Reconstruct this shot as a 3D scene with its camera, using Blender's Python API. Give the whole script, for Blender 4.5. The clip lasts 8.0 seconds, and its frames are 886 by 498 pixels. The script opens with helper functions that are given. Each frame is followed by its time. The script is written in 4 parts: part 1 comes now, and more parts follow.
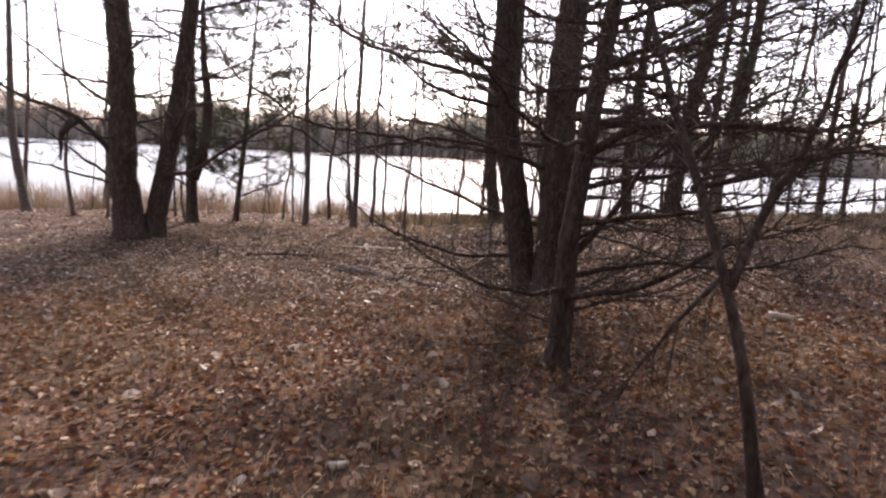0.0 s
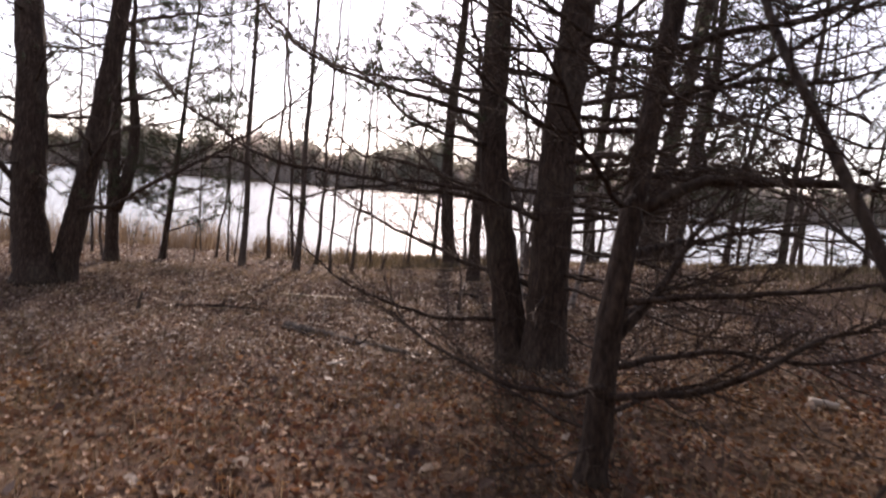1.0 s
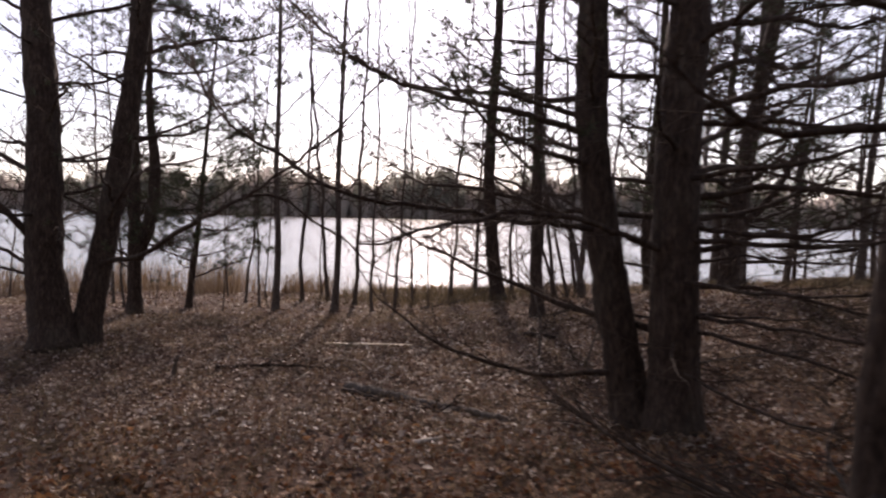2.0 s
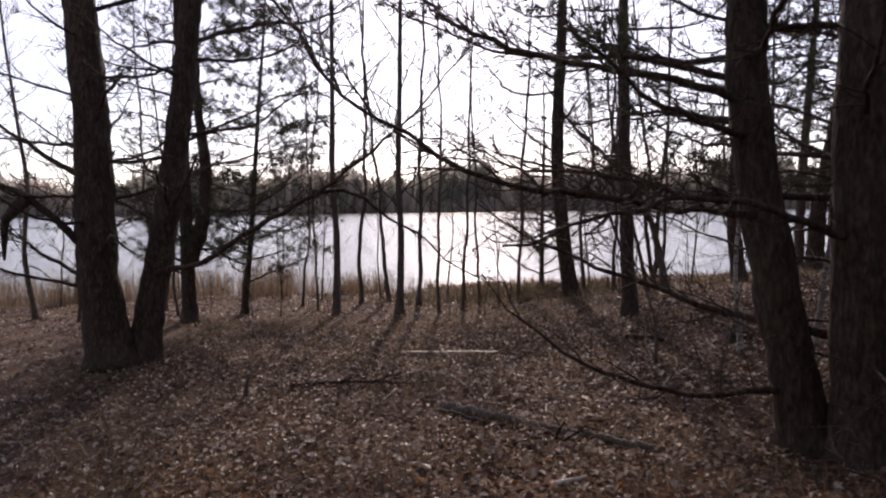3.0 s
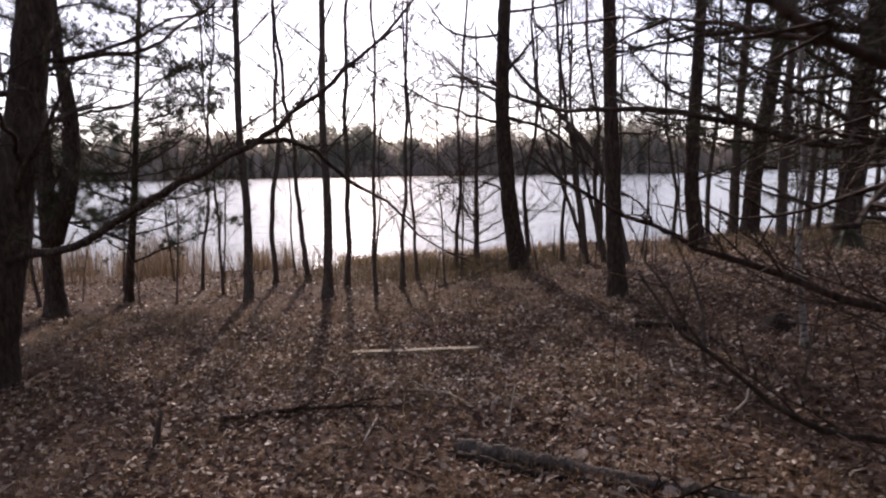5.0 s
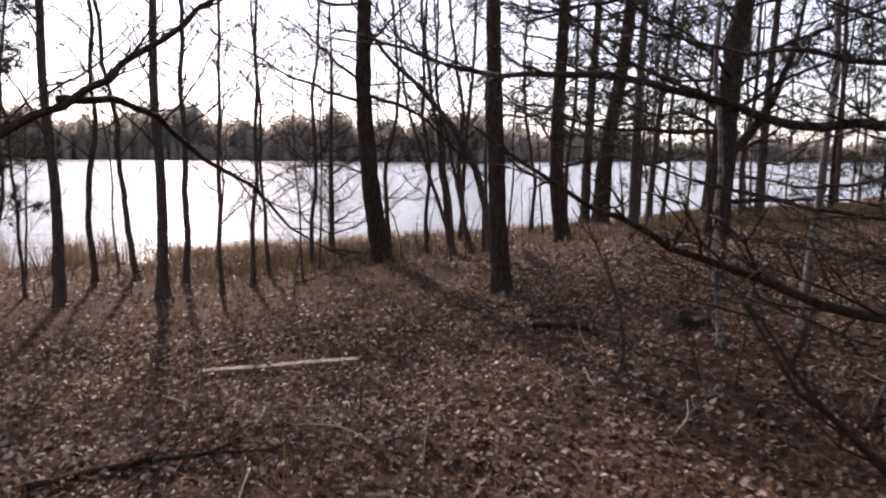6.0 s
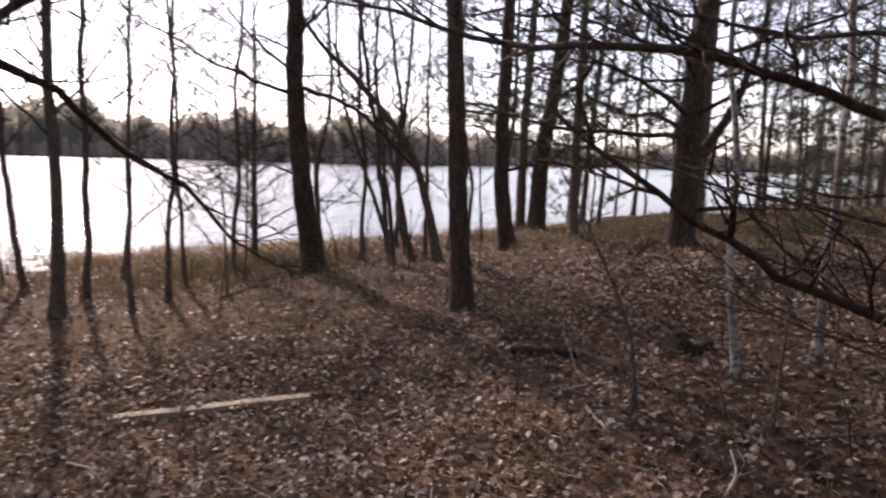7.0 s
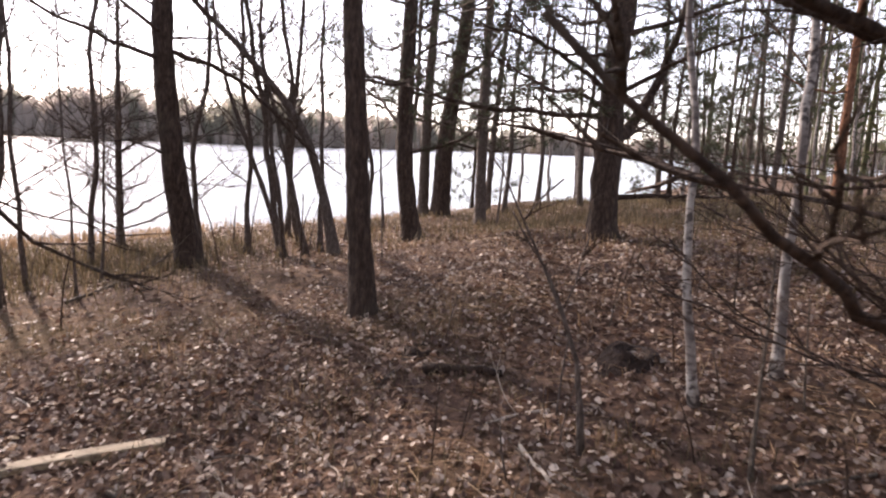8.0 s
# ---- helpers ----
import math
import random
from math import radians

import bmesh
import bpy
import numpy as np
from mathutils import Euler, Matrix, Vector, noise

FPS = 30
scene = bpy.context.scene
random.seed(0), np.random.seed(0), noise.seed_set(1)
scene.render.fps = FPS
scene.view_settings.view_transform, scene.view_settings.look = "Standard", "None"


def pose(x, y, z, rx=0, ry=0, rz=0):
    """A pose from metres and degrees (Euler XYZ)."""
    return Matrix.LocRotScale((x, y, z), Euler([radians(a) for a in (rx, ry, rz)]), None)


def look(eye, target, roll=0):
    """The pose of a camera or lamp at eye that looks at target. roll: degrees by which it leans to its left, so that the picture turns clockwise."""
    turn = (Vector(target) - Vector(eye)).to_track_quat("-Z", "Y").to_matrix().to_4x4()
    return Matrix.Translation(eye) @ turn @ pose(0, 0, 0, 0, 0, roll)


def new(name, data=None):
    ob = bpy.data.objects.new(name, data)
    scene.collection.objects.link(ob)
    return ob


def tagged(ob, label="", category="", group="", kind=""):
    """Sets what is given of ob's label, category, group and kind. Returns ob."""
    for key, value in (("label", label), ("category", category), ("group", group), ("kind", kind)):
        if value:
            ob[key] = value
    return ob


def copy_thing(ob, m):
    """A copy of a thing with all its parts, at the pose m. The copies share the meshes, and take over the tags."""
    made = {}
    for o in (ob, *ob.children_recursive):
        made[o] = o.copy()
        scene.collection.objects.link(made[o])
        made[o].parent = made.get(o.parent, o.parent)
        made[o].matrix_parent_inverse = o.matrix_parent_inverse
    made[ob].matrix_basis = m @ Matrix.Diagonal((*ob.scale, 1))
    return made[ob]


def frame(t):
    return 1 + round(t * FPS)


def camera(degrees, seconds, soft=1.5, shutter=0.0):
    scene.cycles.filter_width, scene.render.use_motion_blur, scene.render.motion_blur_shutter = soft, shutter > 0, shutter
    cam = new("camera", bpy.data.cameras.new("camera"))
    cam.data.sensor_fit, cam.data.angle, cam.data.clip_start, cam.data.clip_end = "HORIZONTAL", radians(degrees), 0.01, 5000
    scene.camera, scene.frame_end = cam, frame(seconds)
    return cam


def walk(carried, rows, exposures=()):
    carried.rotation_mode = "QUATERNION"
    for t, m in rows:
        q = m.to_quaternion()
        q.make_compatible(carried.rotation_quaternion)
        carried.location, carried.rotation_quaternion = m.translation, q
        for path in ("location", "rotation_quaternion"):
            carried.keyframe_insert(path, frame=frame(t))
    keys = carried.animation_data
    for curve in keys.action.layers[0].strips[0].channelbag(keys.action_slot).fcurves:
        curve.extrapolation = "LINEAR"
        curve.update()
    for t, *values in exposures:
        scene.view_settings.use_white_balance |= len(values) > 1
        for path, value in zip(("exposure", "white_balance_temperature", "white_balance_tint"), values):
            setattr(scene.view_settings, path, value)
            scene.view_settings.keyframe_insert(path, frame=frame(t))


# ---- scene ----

# ================= camera and walk =================
cam = camera(65.7, 8.0, soft=2.1, shutter=0.35)
PATH = [
    (0.0, 0.014, -0.008, 1.510, 81.88, -2.68, 0.19),
    (0.5, -0.190, 0.641, 1.504, 82.00, -4.14, -3.42),
    (1.0, -0.377, 1.159, 1.584, 84.97, -4.53, -5.25),
    (1.5, -0.627, 1.685, 1.616, 87.22, -2.48, -6.48),
    (2.0, -0.926, 2.290, 1.611, 86.97, -1.35, -4.47),
    (2.2, -1.071, 2.523, 1.572, 87.58, -1.53, -2.80),
    (2.75, -1.330, 2.985, 1.600, 86.90, 0.35, -1.20),
    (3.3, -1.560, 3.440, 1.610, 86.00, 1.68, -3.05),
    (3.5, -1.637, 3.617, 1.643, 86.13, 1.75, -4.78),
    (4.0, -1.865, 4.042, 1.634, 86.18, 0.61, -7.54),
    (4.2, -1.905, 4.250, 1.605, 85.95, 0.33, -9.80),
    (5.3, -2.170, 5.253, 1.549, 81.84, 1.50, -13.15),
    (5.5, -2.187, 5.434, 1.543, 81.22, 0.13, -17.89),
    (6.0, -2.212, 5.959, 1.505, 82.20, -0.55, -25.00),
    (6.5, -2.175, 6.455, 1.500, 83.51, -0.33, -26.12),
    (7.0, -2.207, 6.860, 1.469, 82.57, -1.65, -32.31),
    (7.5, -2.056, 7.175, 1.432, 81.59, -2.41, -39.78),
    (8.0, -1.713, 7.613, 1.434, 81.51, -2.54, -40.69),
]
EXPOSURES = [(0.0, 1.5, 6950, 26), (1.0, 1.0, 6950, 26), (2.0, 0.45, 6900, 27), (3.5, 0.3, 6600, 26), (4.2, 0.3, 6600, 26),
             (5.5, 0.57, 6650, 26), (6.5, 0.74, 6680, 25), (7.2, 1.04, 6820, 25), (8.0, 1.62, 6950, 25)]
walk(cam, [(t, pose(x, y, z, rx, ry, rz)) for t, x, y, z, rx, ry, rz in PATH], EXPOSURES)

# ================= world and sun =================
SUN_AZ, SUN_EL = 4.0, 29.0          # degrees right of +y, degrees up
world = bpy.data.worlds.new("sky")
scene.world = world
world.use_nodes = True
nt = world.node_tree
sky = nt.nodes.new("ShaderNodeTexSky")
sky.sky_type, sky.sun_disc = "NISHITA", False
sky.sun_elevation, sky.sun_rotation = radians(SUN_EL), radians(SUN_AZ)
sky.air_density, sky.dust_density, sky.ozone_density = 1.0, 0.5, 3.0
nt.nodes["Background"].inputs[1].default_value = 0.15
veil = nt.nodes.new("ShaderNodeHueSaturation")      # thin white cloud all over
veil.inputs["Saturation"].default_value = 0.5
nt.links.new(sky.outputs[0], veil.inputs["Color"])
nt.links.new(veil.outputs[0], nt.nodes["Background"].inputs[0])
sun = new("sun", bpy.data.lights.new("sun", "SUN"))
sun.data.energy, sun.data.angle, sun.data.color = 3.1, radians(2.2), (1.0, 0.91, 0.79)
sx, sy = math.sin(radians(SUN_AZ)), math.cos(radians(SUN_AZ))
sun.matrix_world = look((sx * 60, sy * 60, 60 * math.tan(radians(SUN_EL))), (0, 0, 0))


# ================= materials =================
def material(name):
    m = bpy.data.materials.new(name)
    m.use_nodes = True
    n = m.node_tree.nodes
    return m, n, m.node_tree.links, n["Principled BSDF"]


def ramp(n, l, source, stops):
    r = n.new("ShaderNodeValToRGB")
    while len(r.color_ramp.elements) < len(stops):
        r.color_ramp.elements.new(0.5)
    for e, (p, c) in zip(r.color_ramp.elements, stops):
        e.position, e.color = p, (*c, 1)
    l.new(source, r.inputs[0])
    return r.outputs[0]


def texture(n, l, kind, scale, stretch=(1, 1, 1), detail=4.0):
    co = n.new("ShaderNodeTexCoord")
    mp = n.new("ShaderNodeMapping")
    mp.inputs["Scale"].default_value = stretch
    l.new(co.outputs["Object"], mp.inputs[0])
    tex = n.new(kind)
    tex.inputs["Scale"].default_value = scale
    if kind == "ShaderNodeTexNoise":
        tex.inputs["Detail"].default_value = detail
    l.new(mp.outputs[0], tex.inputs["Vector"])
    return tex


def mixed(n, l, a, b, fac, mode="MIX"):
    m = n.new("ShaderNodeMix")
    m.data_type, m.blend_type = "RGBA", mode
    for sock, v in ((m.inputs[0], fac), (m.inputs[6], a), (m.inputs[7], b)):
        if isinstance(v, (int, float)):
            sock.default_value = v
        elif isinstance(v, tuple):
            sock.default_value = (*v, 1)
        else:
            l.new(v, sock)
    return m.outputs[2]


def bump(n, l, bsdf, height, strength, distance):
    b = n.new("ShaderNodeBump")
    b.inputs["Strength"].default_value, b.inputs["Distance"].default_value = strength, distance
    l.new(height, b.inputs["Height"])
    l.new(b.outputs[0], bsdf.inputs["Normal"])


def bark_material(name, dark, light, lichen, scale, rough=0.9):
    m, n, l, s = material(name)
    plates = texture(n, l, "ShaderNodeTexVoronoi", scale, (1, 1, 0.28))
    grain = texture(n, l, "ShaderNodeTexNoise", scale * 2.2, (1, 1, 0.35), 6.0)
    blotch = texture(n, l, "ShaderNodeTexNoise", 2.3, (1, 1, 0.6), 3.0)
    c1 = ramp(n, l, grain.outputs["Fac"], [(0.3, dark), (0.72, light)])
    c2 = mixed(n, l, c1, lichen, ramp(n, l, blotch.outputs["Fac"], [(0.52, (0, 0, 0)), (0.75, (0.55, 0.55, 0.55))]))
    c3 = mixed(n, l, c2, ramp(n, l, plates.outputs["Distance"], [(0.0, (1, 1, 1)), (0.65, (0.45, 0.42, 0.4))]), 0.8, "MULTIPLY")
    l.new(c3, s.inputs["Base Color"])
    s.inputs["Roughness"].default_value = rough
    s.inputs["Specular IOR Level"].default_value = 0.25
    add = n.new("ShaderNodeMath")
    add.operation = "SUBTRACT"
    l.new(grain.outputs["Fac"], add.inputs[0])
    l.new(plates.outputs["Distance"], add.inputs[1])
    bump(n, l, s, add.outputs[0], 0.9, 0.02)
    return m


PINE_BARK = bark_material("pine_bark", (0.038, 0.026, 0.02), (0.13, 0.088, 0.064), (0.14, 0.12, 0.09), 22)
GREY_BARK = bark_material("grey_bark", (0.085, 0.066, 0.055), (0.25, 0.2, 0.165), (0.27, 0.26, 0.22), 40)
RED_BARK = bark_material("red_bark", (0.13, 0.055, 0.03), (0.36, 0.17, 0.09), (0.2, 0.12, 0.08), 16)
TWIG_BARK = bark_material("twig_bark", (0.06, 0.04, 0.029), (0.15, 0.1, 0.07), (0.13, 0.12, 0.1), 60)
DEAD_BARK = bark_material("dead_bark", (0.1, 0.078, 0.06), (0.27, 0.22, 0.175), (0.25, 0.25, 0.2), 50)


def birch_material():
    m, n, l, s = material("birch_bark")
    bands = texture(n, l, "ShaderNodeTexNoise", 20, (1, 1, 1.5), 6.0)
    blotch = texture(n, l, "ShaderNodeTexNoise", 5, (1, 1, 0.5), 4.0)
    c1 = ramp(n, l, bands.outputs["Fac"], [(0.4, (0.07, 0.055, 0.048)), (0.5, (0.34, 0.3, 0.26)), (0.8, (0.56, 0.52, 0.47))])
    c2 = mixed(n, l, c1, (0.13, 0.1, 0.085), ramp(n, l, blotch.outputs["Fac"], [(0.44, (0, 0, 0)), (0.56, (0.9, 0.9, 0.9))]))
    l.new(c2, s.inputs["Base Color"])
    s.inputs["Roughness"].default_value = 0.7
    bump(n, l, s, bands.outputs["Fac"], 0.5, 0.006)
    return m


BIRCH_BARK = birch_material()


def island_material(name, stops, rough, spec, through_light=0.0, patch=None):
    """Colour by piece, with a fine mottling."""
    m, n, l, s = material(name)
    geo = n.new("ShaderNodeNewGeometry")
    c = ramp(n, l, geo.outputs["Random Per Island"], stops)
    fine = texture(n, l, "ShaderNodeTexNoise", 60, (1, 1, 1), 3.0)
    c = mixed(n, l, c, ramp(n, l, fine.outputs["Fac"], [(0.3, (0.55, 0.5, 0.46)), (0.7, (1.15, 1.15, 1.15))]), 0.8, "MULTIPLY")
    if patch:
        big = texture(n, l, "ShaderNodeTexNoise", patch[0], (1, 1, 1), 3.0)
        c = mixed(n, l, c, patch[1], ramp(n, l, big.outputs["Fac"], [(0.45, (0, 0, 0)), (0.68, (patch[2],) * 3)]))
    l.new(c, s.inputs["Base Color"])
    s.inputs["Roughness"].default_value = rough
    s.inputs["Specular IOR Level"].default_value = spec
    if through_light:
        tr = n.new("ShaderNodeBsdfTranslucent")
        mix = n.new("ShaderNodeMixShader")
        mix.inputs[0].default_value = through_light
        l.new(c, tr.inputs[0])
        l.new(s.outputs[0], mix.inputs[1])
        l.new(tr.outputs[0], mix.inputs[2])
        l.new(mix.outputs[0], n["Material Output"].inputs[0])
    return m


LEAF = island_material("fallen_leaf", [(0.0, (0.07, 0.035, 0.024)), (0.3, (0.15, 0.091, 0.063)), (0.55, (0.262, 0.178, 0.13)), (0.78, (0.43, 0.33, 0.25)), (1.0, (0.72, 0.63, 0.53))],
                       0.55, 0.4, 0.32, (0.55, (0.11, 0.062, 0.044), 0.5))
RUSSET_LEAF = island_material("russet_leaf", [(0.0, (0.075, 0.03, 0.018)), (0.35, (0.19, 0.075, 0.04)), (0.65, (0.3, 0.14, 0.07)), (0.88, (0.42, 0.25, 0.13)), (1.0, (0.62, 0.48, 0.33))],
                              0.62, 0.3, 0.3, (0.6, (0.16, 0.09, 0.03), 0.55))
STRAW = island_material("dry_grass", [(0.0, (0.16, 0.095, 0.05)), (0.5, (0.31, 0.2, 0.115)), (1.0, (0.48, 0.36, 0.23))], 0.7, 0.3, 0.35)
REED = island_material("dry_reed", [(0.0, (0.13, 0.085, 0.05)), (0.5, (0.25, 0.175, 0.11)), (1.0, (0.42, 0.33, 0.23))], 0.75, 0.3, 0.3)
GREEN_GRASS = island_material("green_grass", [(0.0, (0.075, 0.064, 0.036)), (0.5, (0.155, 0.122, 0.07)), (1.0, (0.28, 0.21, 0.13))], 0.7, 0.3, 0.3)
NEEDLE = island_material("pine_needle", [(0.0, (0.03, 0.04, 0.022)), (0.6, (0.06, 0.075, 0.035)), (1.0, (0.12, 0.12, 0.06))], 0.6, 0.3, 0.15)
# haze over the lake put into the colour: pale base, much translucency
HAZE_BARE = island_material("haze_paled_bare_wood", [(0.0, (0.5, 0.45, 0.41)), (0.6, (0.56, 0.5, 0.46)), (1.0, (0.6, 0.55, 0.5))], 0.95, 0.1, 0.72, (0.02, (0.45, 0.4, 0.33), 0.5))
BANK_BARE = island_material("bank_bare_wood", [(0.0, (0.1, 0.08, 0.068)), (0.7, (0.2, 0.165, 0.14)), (1.0, (0.5, 0.46, 0.42))], 0.9, 0.2, 0.2)
BANK_PINE = island_material("bank_pine_wood", [(0.0, (0.045, 0.055, 0.03)), (0.6, (0.09, 0.1, 0.05)), (1.0, (0.15, 0.14, 0.07))], 0.8, 0.2, 0.25)
# pine green lightened and greyed to imitate distance haze
HAZE_PINE = island_material("haze_paled_pine_wood", [(0.0, (0.3, 0.3, 0.26)), (0.6, (0.35, 0.35, 0.3)), (1.0, (0.4, 0.4, 0.33))], 0.95, 0.1, 0.72, (0.015, (0.3, 0.28, 0.22), 0.5))


def soil_material():
    m, n, l, s = material("leafy_soil")
    a = texture(n, l, "ShaderNodeTexNoise", 28, (1, 1, 1), 8.0)
    b = texture(n, l, "ShaderNodeTexVoronoi", 17)
    big = texture(n, l, "ShaderNodeTexNoise", 0.5, (1, 1, 1), 3.0)
    c = ramp(n, l, a.outputs["Fac"], [(0.3, (0.03, 0.019, 0.014)), (0.52, (0.078, 0.046, 0.033)), (0.75, (0.175, 0.113, 0.078))])
    c = mixed(n, l, c, ramp(n, l, b.outputs["Color"], [(0.2, (0.05, 0.027, 0.018)), (0.8, (0.18, 0.113, 0.076))]), 0.55)
    c = mixed(n, l, c, (0.12, 0.08, 0.035), ramp(n, l, big.outputs["Fac"], [(0.48, (0, 0, 0)), (0.7, (0.6, 0.6, 0.6))]))
    l.new(c, s.inputs["Base Color"])
    s.inputs["Roughness"].default_value = 0.95
    s.inputs["Specular IOR Level"].default_value = 0.15
    bump(n, l, s, a.outputs["Fac"], 0.9, 0.04)
    return m


SOIL = soil_material()


def water_material():
    m, n, l, s = material("lake_water")
    s.inputs["Base Color"].default_value = (0.035, 0.04, 0.042, 1)
    s.inputs["Roughness"].default_value = 0.2
    s.inputs["IOR"].default_value = 1.33
    s.inputs["Specular IOR Level"].default_value = 0.5
    a = texture(n, l, "ShaderNodeTexNoise", 1.3, (0.6, 1.3, 1), 3.0)
    bump(n, l, s, a.outputs["Fac"], 0.75, 0.14)
    return m


WATER = water_material()


def wood_material(name, dark, light):
    m, n, l, s = material(name)
    a = texture(n, l, "ShaderNodeTexNoise", 14, (0.6, 12, 6), 5.0)
    b = texture(n, l, "ShaderNodeTexNoise", 7, (1, 1, 1), 3.0)
    c = ramp(n, l, a.outputs["Fac"], [(0.3, dark), (0.7, light)])
    c = mixed(n, l, c, dark, ramp(n, l, b.outputs["Fac"], [(0.5, (0, 0, 0)), (0.75, (0.7, 0.7, 0.7))]))
    l.new(c, s.inputs["Base Color"])
    s.inputs["Roughness"].default_value = 0.75
    bump(n, l, s, a.outputs["Fac"], 0.5, 0.004)
    return m


PLANK_WOOD = wood_material("weathered_plank", (0.17, 0.125, 0.075), (0.46, 0.36, 0.23))
ROTTEN_WOOD = bark_material("rotten_wood", (0.02, 0.013, 0.01), (0.075, 0.046, 0.032), (0.09, 0.06, 0.04), 30)
PALE_WOOD = wood_material("pale_stripped_wood", (0.3, 0.24, 0.18), (0.62, 0.54, 0.44))


# ================= mesh helpers =================
class Geo:
    """Vertices and faces of one mesh, in world metres."""

    def __init__(self):
        self.v, self.f = [], []

    def tube(self, pts, radii, sides, rough=0.0, cap=True):
        n0, up = len(self.v), Vector((0.31, 0.87, 0.39))
        for i, (p, r) in enumerate(zip(pts, radii)):
            d = (pts[min(i + 1, len(pts) - 1)] - pts[max(i - 1, 0)]).normalized()
            a = d.cross(up)
            if a.length < 0.05:
                a = d.cross(Vector((1, 0, 0)))
            a.normalize()
            b = d.cross(a)
            for k in range(sides):
                ang = 2 * math.pi * k / sides
                w = a * math.cos(ang) + b * math.sin(ang)
                q = r
                if rough:
                    q *= 1 + rough * noise.noise((p + w * r) * 9) + 0.6 * rough * noise.noise(Vector((w.x * 7, w.y * 7, p.z * 3)))
                self.v.append(p + w * q)
        for i in range(len(pts) - 1):
            for k in range(sides):
                a, b = n0 + i * sides + k, n0 + i * sides + (k + 1) % sides
                self.f.append((a, b, b + sides, a + sides))
        if cap:
            self.f.append(tuple(range(n0 + sides - 1, n0 - 1, -1)))
            self.f.append(tuple(range(n0 + (len(pts) - 1) * sides, n0 + len(pts) * sides)))

    def face(self, *pts):
        n0 = len(self.v)
        self.v.extend(pts)
        self.f.append(tuple(range(n0, n0 + len(pts))))


def part(name, geo, mat, parent, label="", smooth=True):
    """One mesh under a thing, or under a part of it; the vertices are in world metres."""
    top = parent.parent or parent
    o = top.matrix_basis.translation
    me = bpy.data.meshes.new(name)
    me.from_pydata([tuple(p - o) for p in geo.v], [], geo.f)
    me.materials.append(mat)
    if smooth:
        me.polygons.foreach_set("use_smooth", [True] * len(me.polygons))
    ob = new(name, me)
    ob.parent = parent
    if label:
        tagged(ob, label)
    return ob


def sheet(name, v, f, mat, smooth=False):
    """A large mesh from arrays."""
    me = bpy.data.meshes.new(name)
    me.vertices.add(len(v))
    me.vertices.foreach_set("co", np.asarray(v, dtype=np.float32).ravel())
    f = np.asarray(f, dtype=np.int32)
    me.loops.add(f.size)
    me.loops.foreach_set("vertex_index", f.ravel())
    me.polygons.add(len(f))
    me.polygons.foreach_set("loop_start", np.arange(0, f.size, f.shape[1], dtype=np.int32))
    if smooth:
        me.polygons.foreach_set("use_smooth", np.ones(len(f), dtype=bool))
    me.update(calc_edges=True)
    me.validate()
    me.materials.append(mat)
    return new(name, me)


def thing(name, at, label, category, group=""):
    e = new(name)
    e.matrix_basis = Matrix.Translation(at)
    e.empty_display_size = 0.1
    return tagged(e, label, category, group)


def spline(pts, step):
    """Catmull-Rom through the points, at about that step."""
    pts = [Vector(p) for p in pts]
    if len(pts) == 2:
        pts = [pts[0], pts[0].lerp(pts[1], 0.5), pts[1]]
    ext = [pts[0] * 2 - pts[1]] + pts + [pts[-1] * 2 - pts[-2]]
    out = []
    for i in range(1, len(ext) - 2):
        a, b, c, d = ext[i - 1:i + 3]
        n = max(1, int((c - b).length / step))
        for k in range(n):
            t = k / n
            out.append(0.5 * ((2 * b) + (c - a) * t + (2 * a - 5 * b + 4 * c - d) * t * t + (3 * b - a - 3 * c + d) * t ** 3))
    out.append(pts[-1])
    return out


# ================= the lie of the land =================
def smooth01(a, b, x):
    t = np.clip((x - a) / (b - a), 0, 1)
    return t * t * (3 - 2 * t)


def shore_y(x):
    return 22.6 + 0.12 * np.clip(x - 2, 0, 17) + 0.42 * np.clip(x - 19, 0, 60) + 0.35 * np.sin(x * 0.7) + 0.2 * np.sin(x * 1.9 + 1)


def far_shore(az):
    """Distance of the far bank by bearing in degrees."""
    return 240 + 90 * smooth01(-12, -34, az) + 260 * smooth01(26, 48, az)


